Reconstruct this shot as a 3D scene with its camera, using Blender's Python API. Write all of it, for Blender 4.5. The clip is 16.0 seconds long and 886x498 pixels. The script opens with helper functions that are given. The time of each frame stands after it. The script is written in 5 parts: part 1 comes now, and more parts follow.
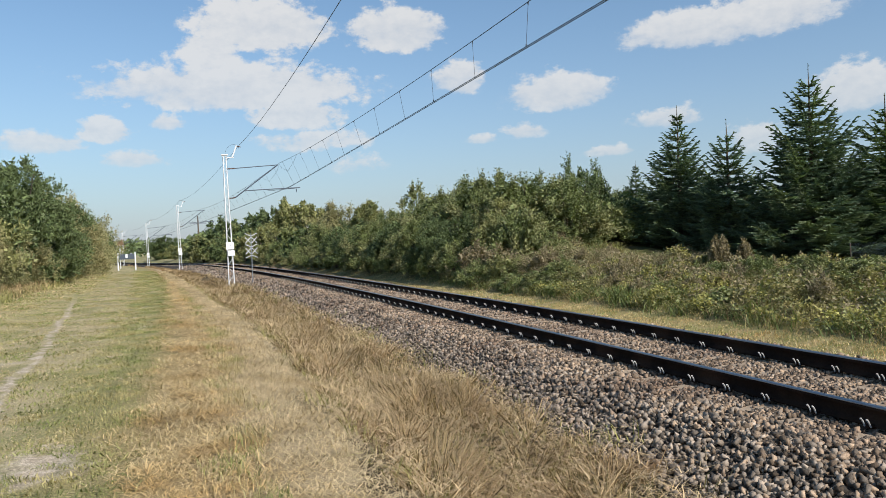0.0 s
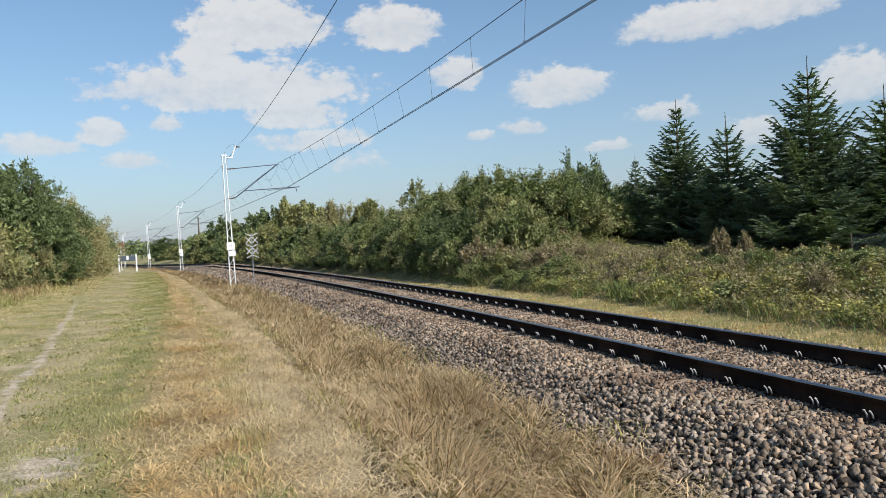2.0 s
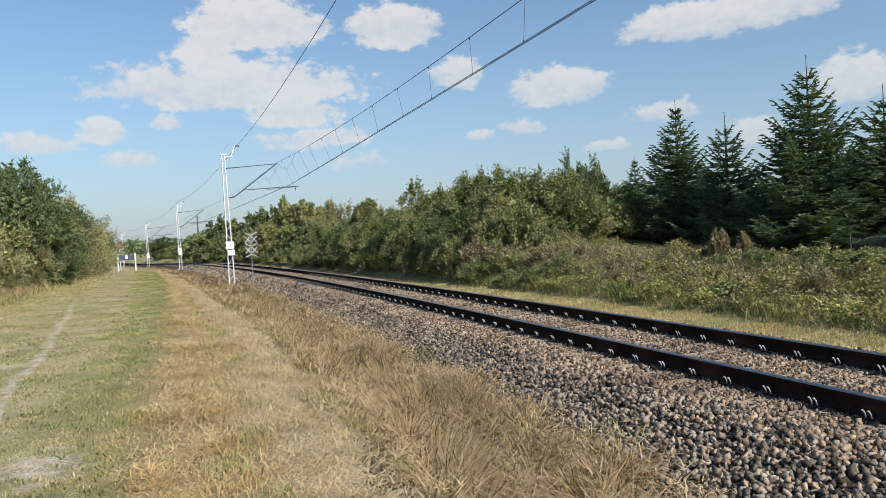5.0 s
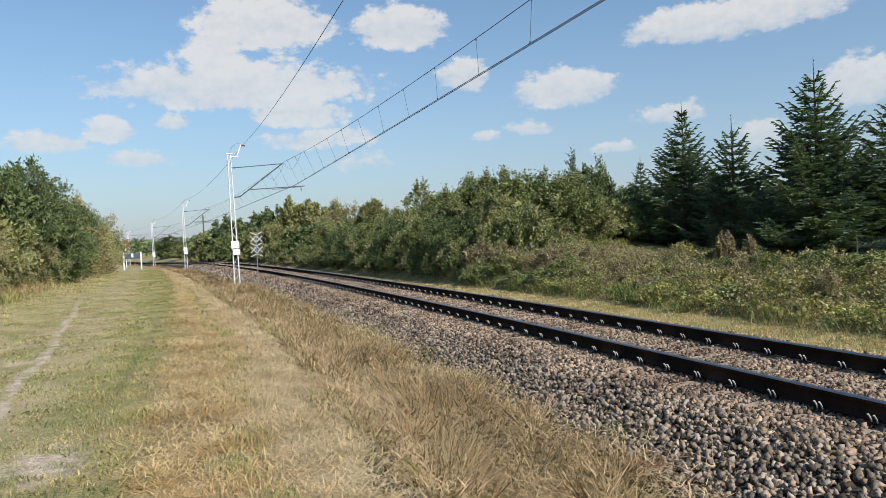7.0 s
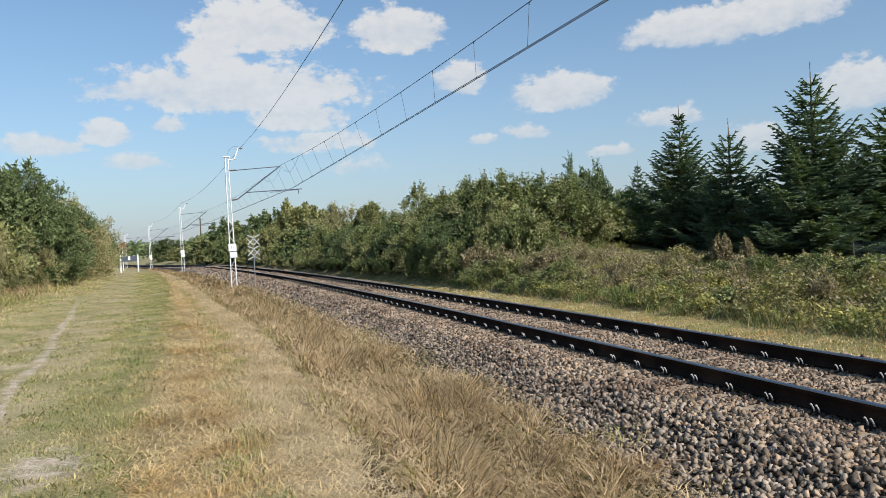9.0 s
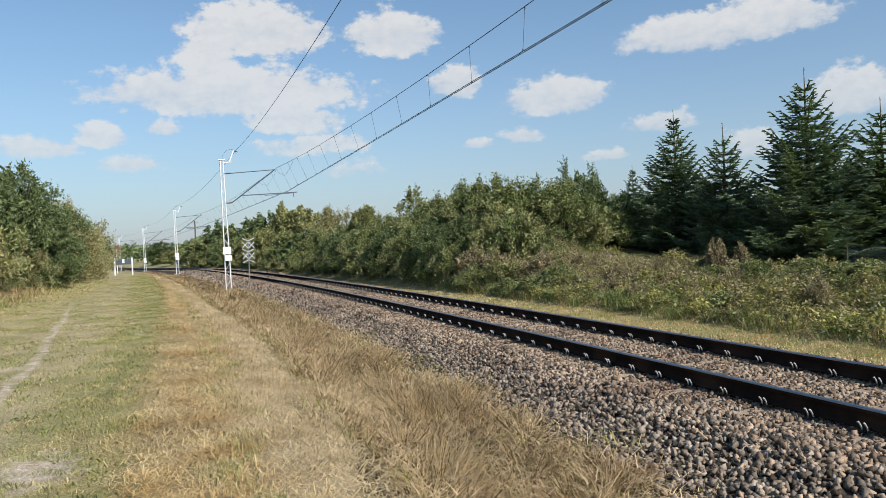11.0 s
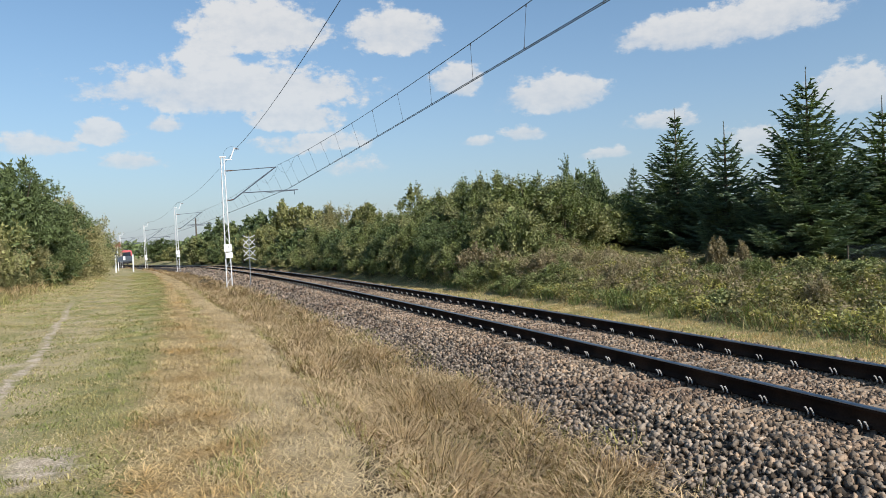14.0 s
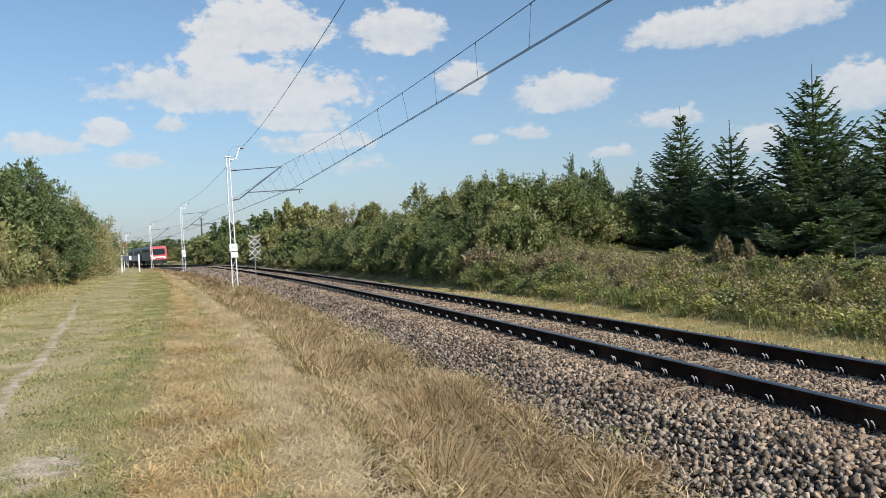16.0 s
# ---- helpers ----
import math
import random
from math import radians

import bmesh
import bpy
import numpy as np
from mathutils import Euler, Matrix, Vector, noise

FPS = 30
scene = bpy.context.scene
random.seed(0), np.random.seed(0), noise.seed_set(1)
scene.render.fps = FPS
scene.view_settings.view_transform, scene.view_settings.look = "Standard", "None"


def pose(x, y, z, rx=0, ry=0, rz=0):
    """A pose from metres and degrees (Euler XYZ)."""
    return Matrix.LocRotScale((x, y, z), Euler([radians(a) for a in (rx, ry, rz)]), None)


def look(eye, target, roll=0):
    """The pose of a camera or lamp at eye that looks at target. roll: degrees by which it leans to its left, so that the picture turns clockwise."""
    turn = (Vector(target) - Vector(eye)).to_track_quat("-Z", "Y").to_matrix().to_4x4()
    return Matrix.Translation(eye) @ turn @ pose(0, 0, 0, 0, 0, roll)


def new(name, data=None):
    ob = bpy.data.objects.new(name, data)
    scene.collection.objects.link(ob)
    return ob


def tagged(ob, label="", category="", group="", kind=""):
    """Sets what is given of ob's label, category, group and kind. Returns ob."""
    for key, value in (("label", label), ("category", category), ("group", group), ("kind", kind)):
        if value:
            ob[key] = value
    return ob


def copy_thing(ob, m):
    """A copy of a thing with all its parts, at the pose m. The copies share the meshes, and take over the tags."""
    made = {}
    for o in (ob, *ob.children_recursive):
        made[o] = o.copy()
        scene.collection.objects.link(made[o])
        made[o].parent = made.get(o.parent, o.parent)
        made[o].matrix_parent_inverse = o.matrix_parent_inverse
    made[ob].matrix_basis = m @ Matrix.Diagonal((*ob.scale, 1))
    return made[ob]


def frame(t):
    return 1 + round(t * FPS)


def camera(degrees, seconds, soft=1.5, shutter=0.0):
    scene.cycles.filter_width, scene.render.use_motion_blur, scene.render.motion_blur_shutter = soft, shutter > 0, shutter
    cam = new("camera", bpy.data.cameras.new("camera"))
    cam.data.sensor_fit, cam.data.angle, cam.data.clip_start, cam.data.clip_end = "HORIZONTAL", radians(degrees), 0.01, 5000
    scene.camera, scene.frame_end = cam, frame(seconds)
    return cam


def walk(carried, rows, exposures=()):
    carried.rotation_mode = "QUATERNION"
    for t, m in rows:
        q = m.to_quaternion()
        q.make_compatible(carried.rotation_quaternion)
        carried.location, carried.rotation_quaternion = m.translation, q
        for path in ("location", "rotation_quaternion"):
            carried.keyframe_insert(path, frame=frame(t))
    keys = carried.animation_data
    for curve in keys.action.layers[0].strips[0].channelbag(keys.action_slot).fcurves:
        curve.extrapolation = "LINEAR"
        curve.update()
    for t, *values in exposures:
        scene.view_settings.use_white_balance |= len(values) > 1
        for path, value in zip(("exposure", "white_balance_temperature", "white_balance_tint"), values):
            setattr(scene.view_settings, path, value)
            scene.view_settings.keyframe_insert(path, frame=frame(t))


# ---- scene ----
cam = camera(60.33, 16.0, soft=0.7)
walk(cam, [
    (0.0, pose(0, 0, 1.65, 89.304, 2.421, -17.914)),
    (0.5, pose(0, 0, 1.65, 89.286, 2.412, -17.686)),
    (1.0, pose(0, 0, 1.65, 89.228, 2.310, -17.575)),
    (1.5, pose(0, 0, 1.65, 89.209, 2.641, -17.650)),
    (2.0, pose(0, 0, 1.65, 89.100, 3.227, -17.872)),
    (2.5, pose(0, 0, 1.65, 89.117, 3.286, -17.933)),
    (3.0, pose(0, 0, 1.65, 89.089, 3.381, -18.024)),
    (3.5, pose(0, 0, 1.65, 89.025, 3.380, -18.043)),
    (4.0, pose(0, 0, 1.65, 88.993, 3.331, -18.154)),
    (6.5, pose(0, 0, 1.65, 89.175, 2.769, -17.524)),
    (7.0, pose(0, 0, 1.65, 89.145, 2.759, -17.551)),
    (7.5, pose(0, 0, 1.65, 89.112, 2.763, -17.627)),
    (8.0, pose(0, 0, 1.65, 89.178, 2.681, -17.682)),
    (8.5, pose(0, 0, 1.65, 89.230, 2.717, -17.683)),
    (9.0, pose(0, 0, 1.65, 89.363, 2.701, -17.747)),
    (11.5, pose(0, 0, 1.65, 89.628, 2.548, -18.211)),
    (12.0, pose(0, 0, 1.65, 89.591, 2.552, -18.292)),
    (12.5, pose(0, 0, 1.65, 89.565, 2.510, -18.337)),
    (13.0, pose(0, 0, 1.65, 89.515, 2.457, -18.315)),
    (13.5, pose(0, 0, 1.65, 89.475, 2.453, -18.365)),
    (14.0, pose(0, 0, 1.65, 89.459, 2.420, -18.060)),
    (14.5, pose(0, 0, 1.65, 89.404, 2.468, -17.701)),
    (15.0, pose(0, 0, 1.65, 89.517, 2.513, -17.645)),
    (15.5, pose(0, 0, 1.65, 89.487, 2.480, -17.648)),
    (16.0, pose(0, 0, 1.65, 89.417, 2.510, -17.674)),
])

# ---- world and sun ----
SUN_TO = Vector((0.38, -0.70, 0.61)).normalized()


def build_world():
    w = bpy.data.worlds.new("sky")
    scene.world = w
    w.use_nodes = True
    nt = w.node_tree
    nt.nodes.clear()
    N, L = nt.nodes.new, nt.links.new

    def math_node(op, a, b=None, c=None, clamp=False):
        n = N("ShaderNodeMath")
        n.operation, n.use_clamp = op, clamp
        for i, v in enumerate((a, b, c)):
            if v is None:
                continue
            if isinstance(v, (int, float)):
                n.inputs[i].default_value = v
            else:
                L(v, n.inputs[i])
        return n.outputs[0]

    sky = N("ShaderNodeTexSky")
    sky.sky_type = "NISHITA"
    sky.sun_disc = False
    sky.sun_elevation = math.asin(SUN_TO.z)
    sky.sun_rotation = math.atan2(SUN_TO.x, SUN_TO.y)
    sky.air_density, sky.dust_density, sky.ozone_density = 1.0, 0.4, 1.6
    co = N("ShaderNodeTexCoord").outputs["Generated"]
    sep = N("ShaderNodeSeparateXYZ")
    L(co, sep.inputs[0])
    az = math_node("ARCTAN2", sep.outputs[0], sep.outputs[1])
    el = math_node("ARCSINE", sep.outputs[2])
    flat = N("ShaderNodeCombineXYZ")
    L(az, flat.inputs[0])
    L(math_node("MULTIPLY", el, 1.5), flat.inputs[1])

    def noise_tex(scale, detail, rough):
        n = N("ShaderNodeTexNoise")
        n.inputs["Scale"].default_value, n.inputs["Detail"].default_value, n.inputs["Roughness"].default_value = scale, detail, rough
        L(flat.outputs[0], n.inputs["Vector"])
        return n.outputs["Fac"]

    rag = math_node("SUBTRACT", noise_tex(26, 5, 0.62), 0.5)
    puff = math_node("SUBTRACT", noise_tex(60, 4, 0.6), 0.5)
    total, shade = None, None
    # cumulus: azimuth and height in degrees, half width, half height, weight
    for a, e, hw, hh, wt in CLOUDS:
        dx = math_node("DIVIDE", math_node("SUBTRACT", az, radians(a)), radians(hw))
        up = math_node("DIVIDE", math_node("SUBTRACT", el, radians(e)), radians(hh * 0.86))
        # flat bases: the lower half is squeezed
        dy = math_node("MAXIMUM", up, math_node("MULTIPLY", up, -1.7))
        r2 = math_node("ADD", math_node("MULTIPLY", dx, dx), math_node("MULTIPLY", dy, dy))
        f = math_node("MULTIPLY", math_node("POWER", 2.718, math_node("MULTIPLY", r2, -0.9)), wt)
        s = math_node("MULTIPLY", f, up)
        total = f if total is None else math_node("MAXIMUM", total, f)
        shade = s if shade is None else math_node("MAXIMUM", shade, s)
    # small clouds strewn over the rest of the sky, thinner towards the ground
    rest = math_node("SUBTRACT", noise_tex(3.2, 3, 0.5), 0.60)
    back = math_node("SUBTRACT", 1.0, math_node("POWER", 2.718, math_node("MULTIPLY", math_node("MULTIPLY", math_node("SUBTRACT", az, 0.3), math_node("SUBTRACT", az, 0.3)), -1.6)))
    total = math_node("ADD", total, math_node("MULTIPLY", math_node("MAXIMUM", math_node("MULTIPLY", rest, 5.0), 0.0), back))
    edge = math_node("ADD", math_node("ADD", total, math_node("MULTIPLY", rag, 0.9)), math_node("MULTIPLY", puff, 0.4))

    def cover(lo, hi):
        ramp = N("ShaderNodeMapRange")
        ramp.interpolation_type = "SMOOTHSTEP"
        ramp.inputs["From Min"].default_value, ramp.inputs["From Max"].default_value = lo, hi
        L(edge, ramp.inputs["Value"])
        return ramp.outputs[0]

    # crisp sunlit tops, soft undersides
    upper = math_node("MULTIPLY_ADD", shade, 4.0, 0.45, clamp=True)
    crisp, soft = cover(0.44, 0.66), cover(0.34, 0.98)
    thick = math_node("MULTIPLY", math_node("ADD", math_node("MULTIPLY", crisp, upper), math_node("MULTIPLY", soft, math_node("SUBTRACT", 1.0, upper))), 0.95)
    # low clouds pale into the haze
    thick = math_node("MULTIPLY", thick, math_node("SUBTRACT", 1.0, math_node("MULTIPLY", math_node("POWER", 2.718, math_node("MULTIPLY", math_node("ABSOLUTE", el), -9.0)), 0.8)))
    lit = math_node("ADD", 0.66, math_node("ADD", math_node("MULTIPLY", shade, 0.75), math_node("MULTIPLY", math_node("ADD", rag, puff), 0.85)), clamp=True)
    tone = N("ShaderNodeMixRGB")
    L(lit, tone.inputs[0])
    tone.inputs[1].default_value = (4.7, 5.3, 6.1, 1)
    tone.inputs[2].default_value = (7.35, 7.35, 7.35, 1)
    # a pale haze low over the ground
    haze = N("ShaderNodeMixRGB")
    L(math_node("MULTIPLY", math_node("POWER", 2.718, math_node("MULTIPLY", math_node("ABSOLUTE", el), -6.5)), 0.86), haze.inputs[0])
    clear = N("ShaderNodeMixRGB")
    clear.blend_type = "MULTIPLY"
    clear.inputs[0].default_value = 1.0
    clear.inputs[2].default_value = (1.0, 1.23, 1.31, 1)
    L(sky.outputs[0], clear.inputs[1])
    L(clear.outputs[0], haze.inputs[1])
    haze.inputs[2].default_value = (3.7, 3.85, 4.85, 1)
    mix = N("ShaderNodeMixRGB")
    L(thick, mix.inputs[0])
    L(haze.outputs[0], mix.inputs[1])
    L(tone.outputs[0], mix.inputs[2])
    bg = N("ShaderNodeBackground")
    bg.inputs["Strength"].default_value = 0.09
    L(mix.outputs[0], bg.inputs["Color"])
    out = N("ShaderNodeOutputWorld")
    L(bg.outputs[0], out.inputs[0])


CLOUDS = [
    (5.0, 15.4, 6.23, 3.49, 1), (1.5, 13.5, 3.12, 3.09, 0.85), (3.2, 11.2, 11.28, 3.12, 1), (-1.5, 11.4, 4.49, 2.36, 0.7),
    (7.5, 9.3, 4.59, 2.26, 0.9), (8.7, 7.5, 6.5, 1.84, 0.7), (11.9, 5.7, 4.66, 1.86, 0.62), (15.1, 15.2, 4.28, 3.01, 0.95),
    (19.6, 11.7, 2.54, 2.3, 0.85), (26.9, 10.2, 4.39, 2.48, 1), (21.2, 7.3, 2.0, 0.79, 0.7), (24.3, 7.7, 2.09, 1.14, 0.85),
    (30.4, 5.9, 2.44, 0.77, 0.85), (37.0, 13.7, 6.12, 2.31, 1), (41.1, 14.0, 5.56, 2.65, 1), (34.8, 7.9, 3.32, 1.37, 0.85),
    (40.4, 5.9, 2.37, 2.12, 0.85), (46.7, 8.5, 3.23, 2.84, 1), (-5.7, 8.2, 2.1, 1.64, 0.95), (-1.6, 8.9, 1.49, 1.08, 0.85),
    (-9.8, 7.4, 3.7, 1.52, 0.85), (-3.9, 6.4, 2.96, 1.2, 0.85),
]
build_world()
sun = new("sun", bpy.data.lights.new("sun", "SUN"))
sun.data.energy, sun.data.angle, sun.data.color = 5.0, radians(0.6), (1.0, 0.938, 0.86)
sun.matrix_world = look(SUN_TO * 60, (0, 0, 0))
scene.view_settings.exposure = 0.22


# ---- materials ----
def material(name, base, rough=0.8, metal=0.0, vary=0.25, scale=6.0, fine=60.0, bump=0.2, bump_scale=40.0, island=0.0, second=None, second_at=(0.45, 0.65), second_scale=2.0, thin=0.0, spec=0.5, stretch=None, obrandom=0.0):
    """Grain at two scales, a second colour in patches, relief, and a change of tone from piece to piece."""
    m = bpy.data.materials.new(name)
    m.use_nodes = True
    nt = m.node_tree
    N, L = nt.nodes.new, nt.links.new
    b = nt.nodes["Principled BSDF"]
    co = N("ShaderNodeTexCoord").outputs["Object"]
    if stretch:
        mp = N("ShaderNodeMapping")
        mp.inputs["Scale"].default_value = stretch
        L(co, mp.inputs[0])
        co = mp.outputs[0]

    def tex(sc, detail=4):
        n = N("ShaderNodeTexNoise")
        n.inputs["Scale"].default_value, n.inputs["Detail"].default_value = sc, detail
        L(co, n.inputs["Vector"])
        return n.outputs["Fac"]

    def mixed(kind, fac, a, c):
        n = N("ShaderNodeMixRGB")
        n.blend_type = kind
        for i, v in enumerate((fac, a, c)):
            if isinstance(v, (int, float)):
                n.inputs[i].default_value = v
            elif isinstance(v, tuple):
                n.inputs[i].default_value = (*v, 1)[:4]
            else:
                L(v, n.inputs[i])
        return n.outputs[0]

    def ranged(v, lo, hi, a=0.0, c=1.0):
        n = N("ShaderNodeMapRange")
        for k, x in zip(("From Min", "From Max", "To Min", "To Max"), (lo, hi, a, c)):
            n.inputs[k].default_value = x
        L(v, n.inputs["Value"])
        return n.outputs[0]

    col = base
    if second:
        col = mixed("MIX", ranged(tex(second_scale), *second_at), base, second)
    col = mixed("MULTIPLY", 1.0, col, ranged(tex(scale), 0.25, 0.75, 1 - vary, 1 + vary))
    col = mixed("MULTIPLY", 1.0, col, ranged(tex(fine, 2), 0.25, 0.75, 1 - vary * 0.7, 1 + vary * 0.7))
    if island:
        col = mixed("MULTIPLY", 1.0, col, ranged(N("ShaderNodeNewGeometry").outputs["Random Per Island"], 0, 1, 1 - island, 1 + island))
    if obrandom:
        col = mixed("MULTIPLY", 1.0, col, ranged(N("ShaderNodeObjectInfo").outputs["Random"], 0, 1, 1 - obrandom, 1 + obrandom))
    L(col, b.inputs["Base Color"])
    b.inputs["Roughness"].default_value, b.inputs["Metallic"].default_value = rough, metal
    b.inputs["Specular IOR Level"].default_value = spec
    if bump:
        bp = N("ShaderNodeBump")
        bp.inputs["Strength"].default_value, bp.inputs["Distance"].default_value = bump, 0.02
        L(tex(bump_scale, 5), bp.inputs["Height"])
        L(bp.outputs[0], b.inputs["Normal"])
    if thin:
        tr = N("ShaderNodeBsdfTranslucent")
        L(mixed("MULTIPLY", 1.0, col, (1.1, 1.25, 0.55)), tr.inputs["Color"])
        mx = N("ShaderNodeMixShader")
        mx.inputs[0].default_value = thin
        L(b.outputs[0], mx.inputs[1])
        L(tr.outputs[0], mx.inputs[2])
        L(mx.outputs[0], nt.nodes["Material Output"].inputs["Surface"])
    return m


def ground_material():
    """Bare soil, mown turf, straw, trodden earth and ballast grit, by the strip of land (UV: metres across and along
    the line). Ditch soil and grit are darkened to stand in for shade in the gaps.
    """
    m = bpy.data.materials.new("ground")
    m.use_nodes = True
    nt = m.node_tree
    N, L = nt.nodes.new, nt.links.new
    b = nt.nodes["Principled BSDF"]
    uv = N("ShaderNodeUVMap")
    uv.uv_map = "strip"
    sep = N("ShaderNodeSeparateXYZ")
    L(uv.outputs[0], sep.inputs[0])

    def tex(sc, detail=5, rough=0.6):
        n = N("ShaderNodeTexNoise")
        n.inputs["Scale"].default_value, n.inputs["Detail"].default_value, n.inputs["Roughness"].default_value = sc, detail, rough
        L(uv.outputs[0], n.inputs["Vector"])
        return n.outputs["Fac"]

    def calc(op, a, c):
        n = N("ShaderNodeMath")
        n.operation = op
        for i, v in enumerate((a, c)):
            if isinstance(v, (int, float)):
                n.inputs[i].default_value = v
            else:
                L(v, n.inputs[i])
        return n.outputs[0]

    def step(v, lo, hi):
        n = N("ShaderNodeMapRange")
        n.interpolation_type = "SMOOTHSTEP"
        n.inputs["From Min"].default_value, n.inputs["From Max"].default_value = lo, hi
        L(v, n.inputs["Value"])
        return n.outputs[0]

    def mixed(fac, a, c, kind="MIX"):
        n = N("ShaderNodeMixRGB")
        n.blend_type = kind
        for i, v in enumerate((fac, a, c)):
            if isinstance(v, (int, float)):
                n.inputs[i].default_value = v
            elif isinstance(v, tuple):
                n.inputs[i].default_value = (*v, 1)
            else:
                L(v, n.inputs[i])
        return n.outputs[0]

    wob = calc("MULTIPLY", calc("SUBTRACT", tex(0.55), 0.5), 0.9)
    wob2 = calc("MULTIPLY", calc("SUBTRACT", tex(2.6), 0.5), 0.9)
    u = calc("ADD", calc("ADD", sep.outputs[0], wob), wob2)
    dry = mixed(step(tex(1.1), 0.35, 0.65), (0.37, 0.31, 0.165), (0.25, 0.235, 0.105))
    green = mixed(step(tex(0.9), 0.40, 0.60), (0.255, 0.235, 0.11), (0.39, 0.325, 0.195))
    lush = mixed(step(tex(1.6), 0.38, 0.62), (0.205, 0.205, 0.08), (0.32, 0.275, 0.13))
    pale = mixed(step(tex(2.2), 0.35, 0.65), (0.45, 0.355, 0.215), (0.31, 0.24, 0.14))
    straw = mixed(step(tex(3.0), 0.35, 0.65), (0.37, 0.27, 0.13), (0.23, 0.165, 0.08))
    earth = mixed(step(tex(5.0), 0.35, 0.65), (0.53, 0.445, 0.34), (0.38, 0.31, 0.225))
    # ditch soil, its colour darkened for the shade down between the grass tufts
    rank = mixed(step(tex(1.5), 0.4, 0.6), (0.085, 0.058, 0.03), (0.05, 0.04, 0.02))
    # grit painted near black: shade between the stones is put into its colour
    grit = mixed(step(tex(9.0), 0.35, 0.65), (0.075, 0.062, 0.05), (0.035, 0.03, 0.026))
    wood_floor = mixed(step(tex(0.9), 0.4, 0.6), (0.085, 0.09, 0.03), (0.12, 0.10, 0.045))
    col = dry
    col = mixed(step(u, -9.6, -8.6), col, green)
    col = mixed(step(u, -7.6, -6.5), col, lush)
    col = mixed(step(u, -6.6, -5.5), col, straw)
    col = mixed(step(u, -5.4, -4.8), col, pale)
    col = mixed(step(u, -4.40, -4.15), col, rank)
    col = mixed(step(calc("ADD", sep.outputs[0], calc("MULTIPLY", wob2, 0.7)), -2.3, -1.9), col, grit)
    col = mixed(step(sep.outputs[0], 2.4, 2.6), col, mixed(step(tex(1.8), 0.4, 0.6), (0.33, 0.27, 0.13), (0.21, 0.20, 0.075)))
    meadow = mixed(step(tex(0.25), 0.4, 0.6), (0.23, 0.22, 0.10), (0.33, 0.285, 0.15))
    wood_floor = mixed(step(sep.outputs[1], 110.0, 135.0), wood_floor, meadow)
    col = mixed(step(u, 4.4, 4.9), col, wood_floor)
    col = mixed(step(calc("MULTIPLY", u, -1.0), 11.3, 12.5), col, wood_floor)
    # the trodden trail wanders away from the line
    line = calc("ADD", calc("ADD", calc("MULTIPLY", sep.outputs[1], -0.078), calc("MULTIPLY", calc("SINE", calc("MULTIPLY", sep.outputs[1], 0.8), 0), 0.035)), -7.27)
    off = calc("ABSOLUTE", calc("ADD", calc("SUBTRACT", sep.outputs[0], line), calc("MULTIPLY", calc("SUBTRACT", tex(0.5), 0.5), 0.6)), 0)
    trail = calc("SUBTRACT", 1.0, step(calc("ADD", off, calc("MULTIPLY", calc("SUBTRACT", tex(3.1, 6, 0.7), 0.5), 0.75)), 0.0, 0.08))
    trail = calc("MULTIPLY", trail, calc("SUBTRACT", 1.0, step(sep.outputs[1], 21.0, 27.0)))
    patches = calc("MULTIPLY", step(tex(0.8, 6, 0.65), 0.60, 0.66), calc("MULTIPLY", step(u, -8.8, -8.0), calc("SUBTRACT", 1.0, step(u, -6.6, -5.9))))
    col = mixed(calc("MAXIMUM", trail, patches), col, earth)
    # a worn bare patch at the edge of the trail
    pu = calc("DIVIDE", calc("ADD", sep.outputs[0], 6.72), 0.42)
    ps = calc("DIVIDE", calc("SUBTRACT", sep.outputs[1], 1.55), 0.62)
    far = calc("ADD", calc("ADD", calc("MULTIPLY", pu, pu), calc("MULTIPLY", ps, ps)), calc("MULTIPLY", calc("SUBTRACT", tex(3.4, 6, 0.7), 0.5), 5.0))
    col = mixed(calc("SUBTRACT", 1.0, step(far, 0.0, 1.3)), col, earth)
    shade = N("ShaderNodeMapRange")
    for k, x in zip(("From Min", "From Max", "To Min", "To Max"), (0.3, 0.7, 0.48, 1.5)):
        shade.inputs[k].default_value = x
    L(tex(38, 4), shade.inputs["Value"])
    col = mixed(1.0, col, shade.outputs[0], "MULTIPLY")
    grain = N("ShaderNodeMapRange")
    for k, x in zip(("From Min", "From Max", "To Min", "To Max"), (0.3, 0.7, 0.55, 1.45)):
        grain.inputs[k].default_value = x
    L(tex(150, 3), grain.inputs["Value"])
    col = mixed(1.0, col, grain.outputs[0], "MULTIPLY")
    L(col, b.inputs["Base Color"])
    b.inputs["Roughness"].default_value = 0.95
    b.inputs["Specular IOR Level"].default_value = 0.15
    bp = N("ShaderNodeBump")
    bp.inputs["Strength"].default_value, bp.inputs["Distance"].default_value = 0.7, 0.03
    L(tex(22, 6, 0.7), bp.inputs["Height"])
    L(bp.outputs[0], b.inputs["Normal"])
    return m


M_GROUND = ground_material()
M_STONE = material("ballast stone", (0.225, 0.182, 0.14), 0.8, vary=0.3, scale=9, fine=90, bump=0.35, bump_scale=70, island=0.88, spec=0.4, second=(0.165, 0.13, 0.10), second_scale=0.6)
M_RUSTSTONE = material("rust-dusted ballast stone", (0.26, 0.19, 0.13), 0.85, vary=0.3, scale=9, fine=90, bump=0.35, bump_scale=70, island=0.8, spec=0.3, second=(0.155, 0.105, 0.072), second_scale=0.6)
